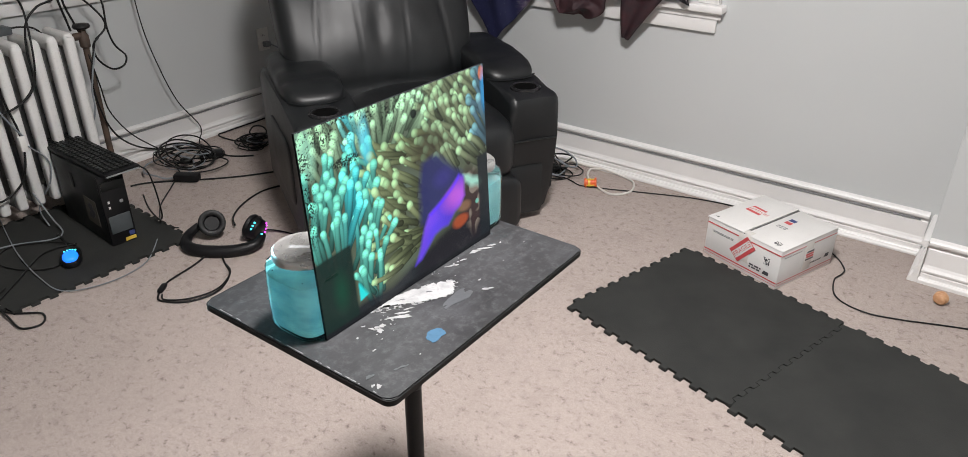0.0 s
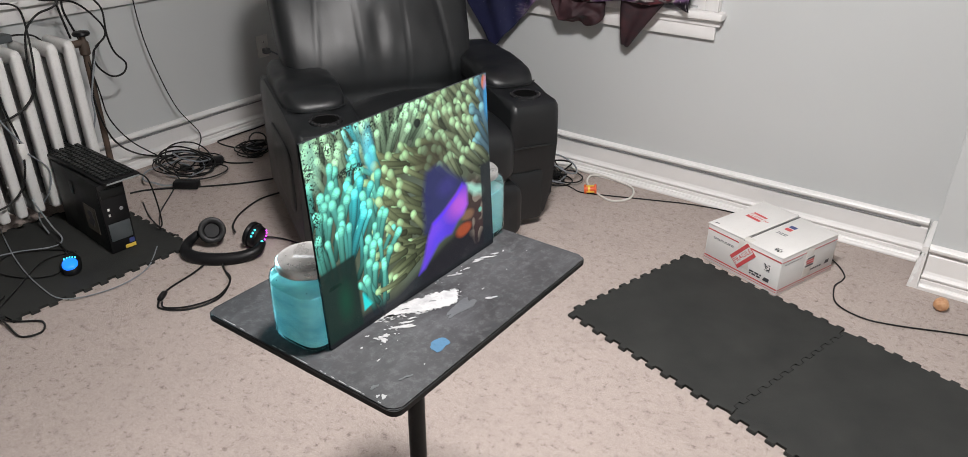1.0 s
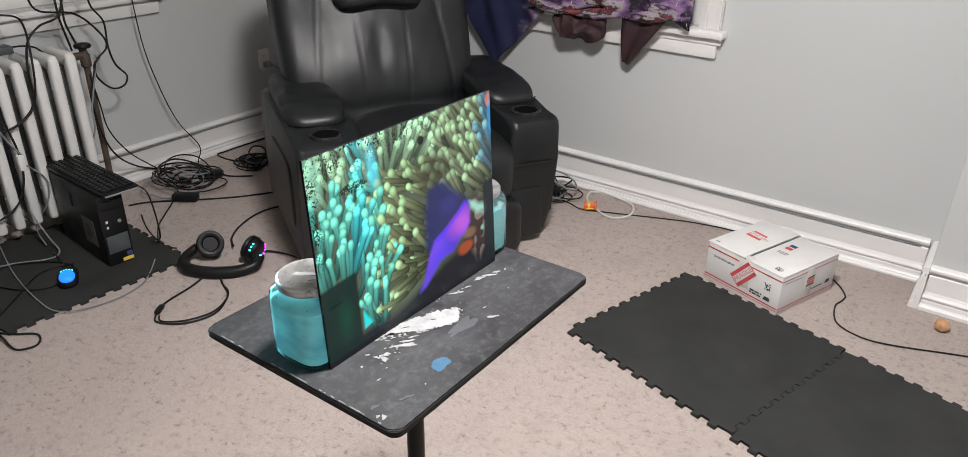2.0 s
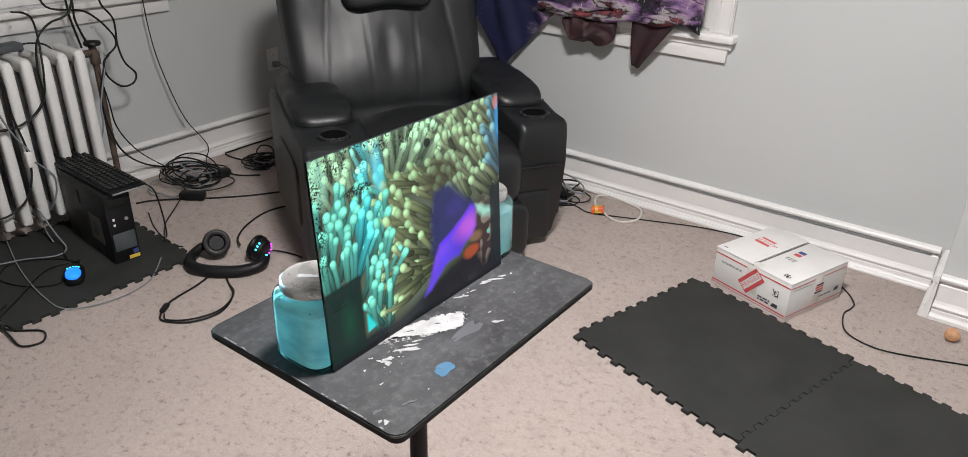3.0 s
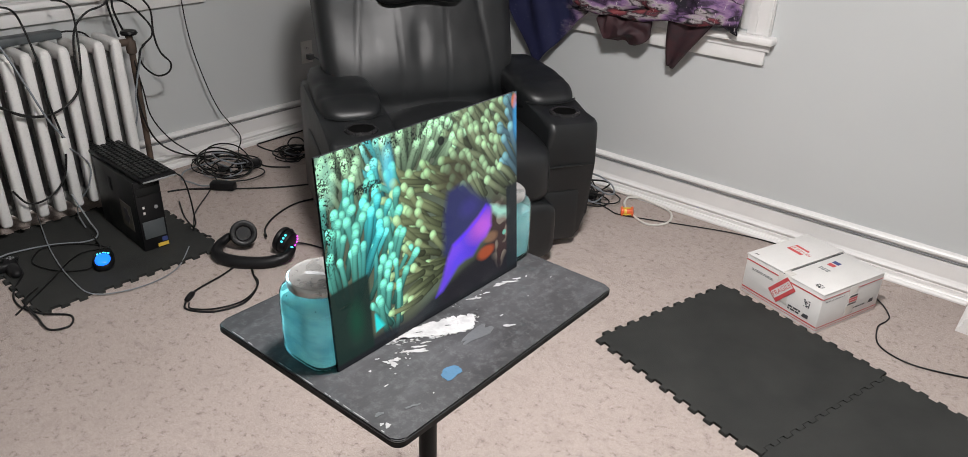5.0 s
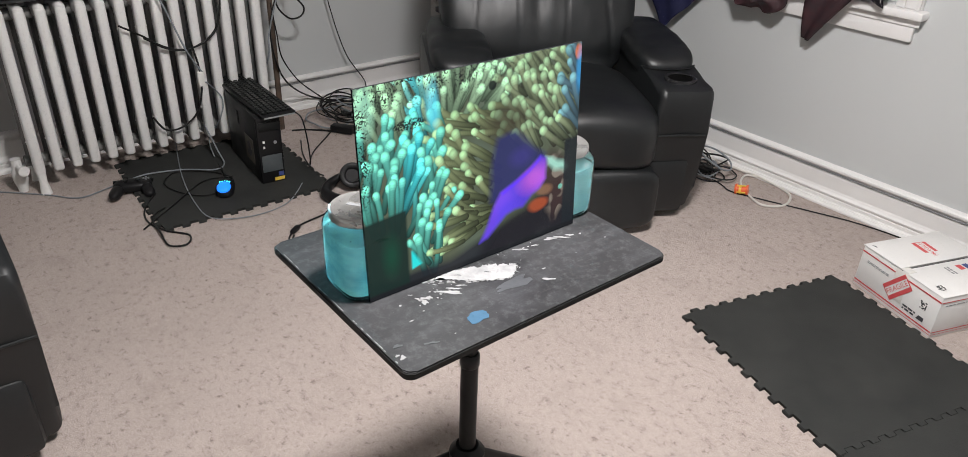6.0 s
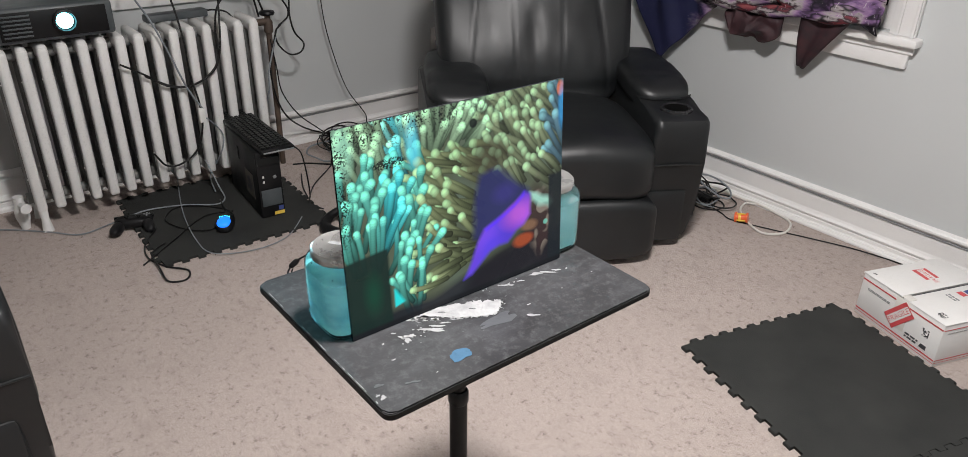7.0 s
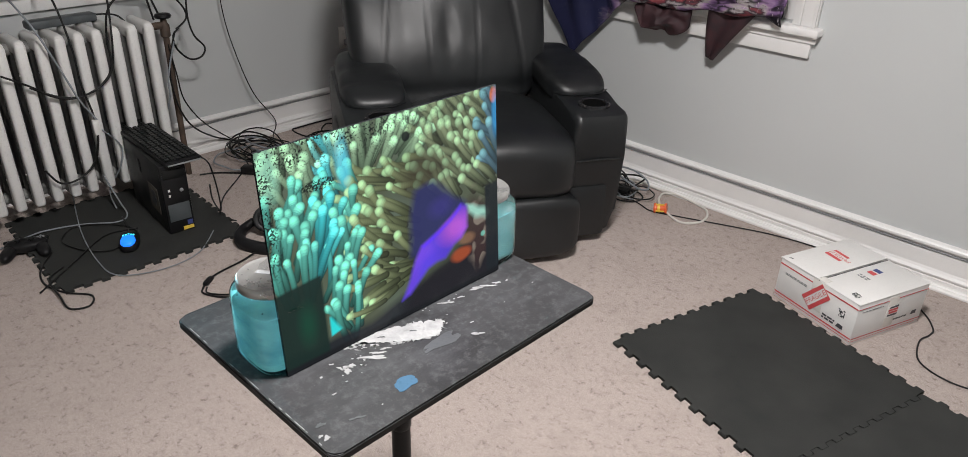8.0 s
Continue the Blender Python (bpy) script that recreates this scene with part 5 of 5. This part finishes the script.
def mouse():
    t = thing("mouse", pose(-2.495, 1.097, 0.0115, 0, 0, 60), "computer mouse glowing blue on the foam mat", "mouse")

    def dome(v, q):
        v.z = max(v.z, 0.001) + 0.008 * max(0.0, 1 - q.y ** 2) * (q.z > 0)
        return v

    part("shell", cushion((0, 0, 0.014), (0.034, 0.060, 0.024), 2.6, 12, dome), BLACK, t)
    part("light_panel", cushion((0, -0.016, 0.030), (0.028, 0.042, 0.0165), 2.4, 10), LED_BLUE, t, "glowing blue panel")
    for k in range(5):
        part("light_spot", cushion((-0.018 + 0.009 * k, 0.006 - 0.004 * abs(k - 2), 0.0445), (0.003, 0.004, 0.003), 2.4, 4), LED_CYAN, t)
    part("wheel", lathe([(0.006, -0.003), (0.008, -0.001), (0.008, 0.001), (0.006, 0.003)], 14, m=pose(0, 0.03, 0.033, 0, 90, 0)), STRIP, t)


mouse()


def controller():
    t = thing("game_controller", pose(-2.724, 0.818, 0.001, 0, 0, 70), "black game controller lying by the mat's edge", "game controller")
    part("shell", cushion((0, 0, 0.026), (0.070, 0.036, 0.022), 2.8, 12), BLACK, t)
    for s in (-1, 1):
        g = cushion((0, 0, 0), (0.022, 0.050, 0.020), 2.4, 10)
        bmesh.ops.transform(g, matrix=pose(0.056 * s, -0.045, 0.022, 0, 0, 14 * s), verts=g.verts)
        part("grip", g, BLACK, t)
        st = part("thumb_stick", lathe([(0.006, 0.045), (0.006, 0.052), (0.010, 0.054), (0.009, 0.058)], 14, m=pose(0.022 * s, -0.012, 0)), DARKBOX, t)
        part("shoulder_button", block(0.056 * s - 0.018, 0.056 * s + 0.018, 0.026, 0.040, 0.022, 0.036, 0.005), DARKBOX, t)
    for dx, dy in ((0, 0.009), (0, -0.009), (0.009, 0), (-0.009, 0)):
        part("button", lathe([(0.004, 0.044), (0.004, 0.048), (0.003, 0.0488)], 10, m=pose(0.050 + dx, 0.010 + dy, 0)), STRIP, t)


controller()


def headphones():
    t = thing("headphones", pose(-0.054, 0.089, 0), "black over-ear gaming headphones with coloured lights, lying on carpet", "headphones")
    a, b = Vector((-2.200, 1.435, 0.062)), Vector((-2.060, 1.520, 0.050))
    arc = glide([(-2.245, 1.405, 0.05), (-2.235, 1.345, 0.030), (-2.180, 1.310, 0.020), (-2.100, 1.335, 0.016), (-2.020, 1.400, 0.018), (-1.985, 1.465, 0.030), (-2.000, 1.510, 0.045)], 8)
    band = part("headband", ring_tube(arc, [0.014 + 0.011 * math.sin(math.pi * k / (len(arc) - 1)) for k in range(len(arc))], 12), BLACK, t, "padded black headband")
    for c, n, lit in ((a, Vector((0.75, -0.45, 0.50)), False), (b, Vector((-0.85, -0.25, 0.25)), True)):
        q = n.normalized().to_track_quat("Z", "Y").to_matrix().to_4x4()
        m = Matrix.Translation(c) @ q
        cup = part("ear_cup", lathe([(0.030, -0.030), (0.042, -0.026), (0.046, -0.010), (0.045, 0.002)], 28, m=m), BLACK, t)
        part("ear_pad", lathe([(0.040, 0.002), (0.049, 0.006), (0.051, 0.014), (0.047, 0.022), (0.038, 0.024), (0.030, 0.020), (0.027, 0.010)], 28, m=m), BLACK, cup, "padded leather ring")
        part("driver_cloth", lathe([(0.029, 0.0085), (0.004, 0.0095)], 24, m=m), PIT, cup)
        if lit:
            for k in range(7):
                ang = radians(150 + 22 * k)
                c2 = m @ Vector((0.038 * math.cos(ang), 0.038 * math.sin(ang), -0.030))
                part("light", cushion(c2, (0.003, 0.003, 0.003), 2.5, 4), LED_PINK if k < 4 else LED_BLUE, cup, "small coloured light")
            for k in range(3):
                c2 = m @ Vector((0.046 * math.cos(0.5 + 0.3 * k), 0.046 * math.sin(0.5 + 0.3 * k), -0.012))
                part("light", cushion(c2, (0.0035, 0.0035, 0.0035), 2.5, 4), LED_CYAN, cup, "small coloured light")
    for p in ((-1.997, 1.478, 0.030), (-2.005, 1.462, 0.026), (-2.016, 1.450, 0.023)):
        part("light", cushion(p, (0.0042, 0.0042, 0.0042), 2.5, 4), LED_PINK, t, "small magenta light")
    part("light", cushion((-1.990, 1.500, 0.052), (0.005, 0.005, 0.006), 2.5, 4), LED_CYAN, t, "small cyan light")
    return t


headphones()


def outlet():
    t = thing("wall_outlet", pose(XL, 2.600, 0.411, 0, 0, 0), "white wall outlet with a plug in it", "outlet")
    part("cover_plate", block(0.0005, 0.007, -0.036, 0.036, -0.058, 0.058, 0.002), PLATE, t)
    for z in (-0.02, 0.022):
        f = part("socket", lathe([(0.016, 0.0), (0.017, 0.002), (0.015, 0.0032)], 20, m=pose(0.0072, 0, z) @ pose(0, 0, 0, 0, 90, 0)), PLATE, t)
        for y in (-0.005, 0.005):
            part("slot", block(0.0105, 0.0110, y - 0.001, y + 0.001, z - 0.004, z + 0.005), INKANDSHADE, f, smooth=False)
    part("plug", block(0.011, 0.042, -0.013, 0.020, -0.036, -0.008, 0.004), STRIP, t, "grey plug")
    part("lead", ring_tube(glide([(0.04, 0.012, -0.02), (0.07, 0.05, -0.05), (0.10, 0.11, -0.11), (0.16, 0.17, -0.20)], 6), 0.004, 7), GREYCABLE, t)


outlet()


def spool():
    t = thing("toy_spool", pose(-1.313, 2.800, 0.022, 0, 82, 24), "small orange and yellow plastic spool on the carpet", "spool")
    part("core", lathe([(0.017, -0.018), (0.017, 0.018)], 20), ORANGE, t)
    part("end_disc", lathe([(0.021, -0.026), (0.022, -0.022), (0.021, -0.018)], 20), ORANGE, t)
    part("end_disc", lathe([(0.021, 0.018), (0.022, 0.022), (0.021, 0.026)], 20), ORANGE, t)
    part("yellow_band", lathe([(0.0185, -0.010), (0.0190, -0.004), (0.0185, 0.0)], 20), YELLOW, t)
    for k in range(4):
        ang = radians(90 * k + 20)
        part("yellow_rib", block(-0.003, 0.003, -0.002, 0.002, -0.017, 0.017, m=pose(0.0185 * math.cos(ang), 0.0185 * math.sin(ang), 0, 0, 0, 90 * k + 20)), YELLOW, t)


spool()


def ball():
    t = thing("spiral_ball", pose(0.082, 2.680, 0.024), "small tan spiral-wound ball on the carpet", "ball")
    part("core", cushion((0, 0, 0), (0.0225, 0.0225, 0.0225), 2.05, 10), TAN, t)
    pts = [(0.0225 * math.sin(0.25 + 1.2 * k / 60) * math.cos(0.32 * k), -0.0225 * math.cos(0.25 + 1.2 * k / 60), 0.0225 * math.sin(0.25 + 1.2 * k / 60) * math.sin(0.32 * k)) for k in range(61)]
    part("winding", ring_tube(pts, 0.0018, 6), TAN, t, "pale spiral cord")


ball()


# ---- cables ----
def cable(pts, r, mat, label):
    ob = link("cable", ring_tube(glide(pts, 7), r, 7), mat, smooth="all")
    return tagged(ob, label, "cable", "loose cables")


K, G, W = CABLE, GREYCABLE, WHITECABLE
for pts, r, mat, label in (
    ([(-3.125, 1.890, 0.950), (-3.131, 1.907, 0.639), (-3.131, 1.947, 0.435), (-3.131, 2.011, 0.242), (-3.155, 2.122, 0.078), (-3.155, 2.103, 0.006), (-3.101, 2.069, 0.004)], 0.0026, K, "thin black wire hanging from the window to the floor"),
    ([(-2.987, 1.406, 0.977), (-2.987, 1.426, 0.860), (-2.987, 1.569, 0.822), (-2.987, 1.654, 0.733), (-2.987, 1.667, 0.676), (-2.987, 1.617, 0.637)], 0.004, K, "black cable looping above the radiator valve"),
    ([(-2.987, 1.628, 0.949), (-2.987, 1.636, 0.847), (-2.987, 1.676, 0.777), (-2.987, 1.674, 0.676), (-2.987, 1.690, 0.601), (-2.987, 1.729, 0.546), (-2.987, 1.710, 0.508), (-2.987, 1.657, 0.506), (-2.987, 1.608, 0.557), (-2.987, 1.601, 0.612), (-2.987, 1.630, 0.642)], 0.004, K, "black cable hanging in a loop beside the valve"),
    ([(-2.855, 1.487, 0.969), (-2.855, 1.444, 0.854), (-2.855, 1.365, 0.824), (-2.855, 1.312, 0.772), (-2.855, 1.290, 0.673), (-2.855, 1.286, 0.567), (-2.855, 1.231, 0.504), (-2.855, 1.155, 0.480), (-2.855, 1.080, 0.495), (-2.855, 0.995, 0.546)], 0.004, K, "black cable draped across the radiator front"),
    ([(-3.071, 1.544, 0.978), (-3.071, 1.544, 0.848), (-3.071, 1.547, 0.784), (-3.071, 1.567, 0.667)], 0.0045, K, "black cable hanging behind the valve"),
    ([(-3.071, 1.567, 0.978), (-3.071, 1.567, 0.845), (-3.071, 1.565, 0.774), (-3.071, 1.594, 0.675), (-3.071, 1.606, 0.631)], 0.0045, K, "black cable hanging behind the valve"),
    ([(-2.975, 1.604, 0.631), (-2.951, 1.558, 0.535), (-2.951, 1.544, 0.443), (-2.951, 1.563, 0.310), (-3.011, 1.639, 0.195), (-3.147, 1.797, 0.070), (-3.155, 1.925, 0.020), (-3.155, 2.052, 0.006), (-3.047, 2.076, 0.006), (-2.879, 2.066, 0.006), (-2.782, 2.139, 0.006)], 0.004, K, "black cable running down the pipe to the floor"),
    ([(-2.963, 1.590, 0.597), (-2.927, 1.527, 0.468), (-2.915, 1.511, 0.378), (-2.927, 1.468, 0.268), (-2.951, 1.430, 0.167)], 0.0035, G, "grey cable beside the pipe"),
    ([(-2.981, 1.567, 0.617), (-2.957, 1.575, 0.467), (-2.963, 1.592, 0.347), (-3.011, 1.679, 0.215), (-3.136, 1.828, 0.080), (-3.093, 1.900, 0.020), (-2.985, 1.938, 0.008)], 0.003, K, "thin black cable sagging to the floor"),
    ([(-2.821, 2.510, 0.005), (-3.124, 2.587, 0.005), (-3.155, 2.433, 0.005), (-3.155, 2.273, 0.005), (-3.142, 2.208, 0.005), (-3.018, 2.211, 0.005), (-2.919, 2.272, 0.005)], 0.004, K, "black cable looping on the carpet behind the recliner"),
    ([(-2.390, 2.232, 0.004), (-2.510, 2.140, 0.004), (-2.629, 1.958, 0.004), (-2.750, 1.819, 0.004), (-2.897, 1.671, 0.004), (-2.937, 1.593, 0.004)], 0.004, K, "black cable along the carpet"),
    ([(-2.337, 2.124, 0.004), (-2.393, 2.040, 0.004), (-2.433, 1.905, 0.004), (-2.394, 1.764, 0.004), (-2.329, 1.670, 0.004), (-2.242, 1.615, 0.020)], 0.004, K, "black headphone cable on the carpet"),
    ([(-2.137, 1.465, 0.010), (-2.062, 1.425, 0.005), (-1.986, 1.393, 0.005), (-1.918, 1.293, 0.005), (-1.942, 1.192, 0.005), (-2.017, 1.140, 0.005), (-2.058, 1.155, 0.005), (-2.104, 1.217, 0.005), (-2.130, 1.341, 0.005), (-2.148, 1.408, 0.008)], 0.0035, K, "black headphone cable in a loop on the carpet"),
    ([(-2.137, 1.465, 0.016), (-2.051, 1.420, 0.007), (-1.974, 1.380, 0.005), (-1.928, 1.291, 0.007), (-1.954, 1.201, 0.007), (-2.012, 1.149, 0.007), (-2.048, 1.163, 0.007)], 0.003, K, "black headphone cable in a loop on the carpet"),
    ([(-2.137, 1.600, 0.030), (-2.189, 1.676, 0.030), (-2.218, 1.720, 0.020), (-2.171, 1.689, 0.012), (-2.161, 1.631, 0.012), (-2.115, 1.683, 0.010), (-2.048, 1.711, 0.007), (-1.991, 1.714, 0.008)], 0.0032, K, "black cable from the headphones to a plug"),
    ([(-1.512, 2.822, 0.006), (-1.409, 2.800, 0.004), (-1.350, 2.781, 0.004), (-1.248, 2.816, 0.004), (-1.054, 2.897, 0.004), (-0.885, 2.959, 0.004), (-0.690, 2.985, 0.004), (-0.468, 2.951, 0.004), (-0.296, 2.815, 0.004), (-0.233, 2.729, 0.004), (-0.228, 2.680, 0.004), (-0.240, 2.619, 0.004), (-0.207, 2.511, 0.004), (-0.117, 2.470, 0.004), (-0.013, 2.490, 0.004), (0.163, 2.558, 0.004), (0.338, 2.607, 0.004), (0.885, 2.656, 0.004)], 0.0027, K, "long black cord running past the box along the carpet"),
    ([(-1.775, 2.985, 0.006), (-1.582, 2.985, 0.006), (-1.507, 2.985, 0.008), (-1.419, 2.985, 0.008), (-1.366, 2.985, 0.008), (-1.402, 2.959, 0.006), (-1.358, 2.865, 0.005), (-1.212, 2.779, 0.005), (-1.146, 2.849, 0.005), (-1.182, 2.951, 0.005), (-1.279, 2.985, 0.006), (-1.366, 2.985, 0.012), (-1.457, 2.985, 0.008), (-1.616, 2.977, 0.006)], 0.005, W, "white extension cord looped on the carpet"),
    ([(-3.024, 0.359, 0.005), (-2.961, 0.442, 0.005), (-2.860, 0.548, 0.005), (-2.774, 0.634, 0.005), (-2.795, 0.749, 0.008), (-2.799, 0.857, 0.022), (-2.808, 0.921, 0.018), (-2.773, 1.032, 0.017), (-2.703, 1.132, 0.018), (-2.730, 1.186, 0.020), (-2.815, 1.195, 0.050), (-2.873, 1.176, 0.150)], 0.003, G, "grey cable crossing the carpet and foam mat"),
    ([(-2.627, 0.871, 0.018), (-2.536, 0.800, 0.006), (-2.434, 0.781, 0.006), (-2.340, 0.811, 0.006), (-2.262, 0.867, 0.006), (-2.204, 0.838, 0.006), (-2.231, 0.786, 0.006), (-2.318, 0.788, 0.012), (-2.445, 0.799, 0.012), (-2.492, 0.861, 0.018)], 0.0035, K, "black cable looped beside the foam mat"),
    ([(-3.072, 1.103, 0.018), (-2.717, 1.005, 0.018), (-2.452, 0.963, 0.018), (-2.322, 0.980, 0.010), (-2.264, 1.113, 0.006), (-2.287, 1.255, 0.006), (-2.391, 1.371, 0.016)], 0.0022, G, "pale thin cable along the mat's edge"),
    ([(-2.852, 0.914, 0.605), (-2.852, 0.997, 0.551), (-2.852, 1.069, 0.496), (-2.852, 1.150, 0.479), (-2.852, 1.242, 0.511), (-2.852, 1.289, 0.571), (-2.852, 1.311, 0.701), (-2.927, 1.341, 0.836), (-3.083, 1.341, 0.839)], 0.0038, K, "black cable draped over the radiator"),
    ([(-2.849, 0.973, 0.233), (-2.849, 1.012, 0.172), (-2.849, 1.073, 0.166), (-2.849, 1.143, 0.210), (-2.849, 1.178, 0.296), (-2.849, 1.183, 0.399), (-2.849, 1.164, 0.527), (-2.849, 1.160, 0.671), (-2.927, 1.154, 0.829), (-3.083, 1.155, 0.837)], 0.004, K, "black cable hanging in front of the radiator"),
    ([(-2.845, 1.192, 0.380), (-2.845, 1.146, 0.469), (-2.845, 1.104, 0.597), (-2.855, 1.054, 0.745), (-2.951, 1.024, 0.833), (-3.083, 1.028, 0.835)], 0.0038, G, "grey cable hanging in front of the radiator"),
    ([(-2.875, 1.210, 0.329), (-2.873, 1.266, 0.250), (-2.861, 1.245, 0.171), (-2.922, 1.204, 0.060), (-2.815, 1.179, 0.022)], 0.0028, G, "grey cable from an adapter down to the mat"),
    ([(-2.811, 1.575, 0.004), (-2.656, 1.509, 0.004), (-2.486, 1.471, 0.004), (-2.427, 1.486, 0.004)], 0.003, K, "thin black cable on the carpet"),
    ([(-2.496, 1.126, 0.016), (-2.603, 1.161, 0.016), (-2.709, 1.103, 0.016), (-2.772, 1.001, 0.016), (-2.687, 0.926, 0.016), (-2.560, 0.963, 0.016), (-2.496, 1.043, 0.018), (-2.581, 1.129, 0.020), (-2.730, 1.166, 0.020)], 0.003, K, "black mouse cable coiled on the mat"),
    ([(-2.391, 0.751, 0.006), (-2.496, 0.898, 0.018), (-2.624, 1.058, 0.018), (-2.602, 1.171, 0.018)], 0.003, K, "thin black cable over the mat"),
    ([(-2.445, 1.392, 0.297), (-2.425, 1.410, 0.270), (-2.425, 1.425, 0.180), (-2.455, 1.445, 0.070), (-2.540, 1.480, 0.012), (-2.660, 1.560, 0.006), (-2.780, 1.690, 0.006), (-2.880, 1.800, 0.010)], 0.003, K, "black keyboard cable hanging beside the tower"),
):
    cable(pts, r, mat, label)


def tangle(name, centre, radius, loops, seed, label, brick=None):
    """A heap of coiled cable: each coil a part."""
    rnd = random.Random(seed)
    t = thing(name, pose(*centre), label, "cable tangle", "cable tangles")
    for k in range(loops):
        rx, ry = radius * rnd.uniform(0.35, 1.0), radius * rnd.uniform(0.3, 0.8)
        cx, cy = rnd.gauss(0, radius * 0.28), rnd.gauss(0, radius * 0.28)
        tilt, turn, lift = rnd.uniform(0, 1.1), rnd.uniform(0, 3.14), 0.004 + 0.008 * (k % 5)
        pts = []
        for i in range(10):
            a = 2 * math.pi * i / 10
            x, y = rx * math.cos(a) * rnd.uniform(0.85, 1.1), ry * math.sin(a) * rnd.uniform(0.85, 1.1)
            pts.append((cx + x * math.cos(turn) - y * math.sin(turn), cy + x * math.sin(turn) + y * math.cos(turn), max(0.004, lift + tilt * 0.5 * (y + ry))))
        part("coil", ring_tube(glide(pts, 5, True), rnd.choice((0.0026, 0.0033, 0.004)), 6, closed=True), CABLE if rnd.random() < 0.85 else GREYCABLE, t, smooth="all")
    if brick:
        for x, y, turn, size in brick:
            part("adapter", block(-size, size, -size * 0.42, size * 0.42, 0.0, size * 0.6, 0.006, m=pose(x, y, 0.004, 0, 0, turn)), BLACK, t, "black power adapter")
    return t


tangle("cable_tangle", (-2.950, 1.880, 0), 0.15, 12, 2, "heap of tangled black cables with adapters by the wall", [(0.02, 0.13, 60, 0.055), (0.16, -0.10, 35, 0.055), (-0.02, 0.02, 10, 0.03)])
tangle("cable_tangle", (-2.890, 2.247, 0), 0.08, 11, 3, "small bundle of black cable beside the recliner", [(0, 0, 40, 0.03)])
tangle("cable_tangle", (-1.533, 2.839, 0), 0.10, 12, 5, "bundle of black cord behind the recliner", [(-0.01, 0.0, 20, 0.045)])


def small_plugs():
    t = thing("inline_adapter", pose(-2.845, 1.182, 0.355, 0, 0, 0), "white inline plug hanging on a cable by the radiator", "plug")
    part("body", block(-0.010, 0.010, -0.012, 0.012, -0.030, 0.030, 0.005), PLATE, t)
    t = thing("cable_plug", pose(-1.946, 1.740, 0.001, 0, 0, 25), "black cable plug lying on the carpet", "plug")
    part("body", cushion((0, 0, 0.011), (0.040, 0.016, 0.010), 4, 8), BLACK, t)
    t = thing("volume_control", pose(-2.080, 1.185, 0.001, 0, 0, 125), "black inline volume control on the headphone cable", "remote")
    part("body", cushion((0, 0, 0.008), (0.028, 0.010, 0.007), 4, 8), BLACK, t)


small_plugs()
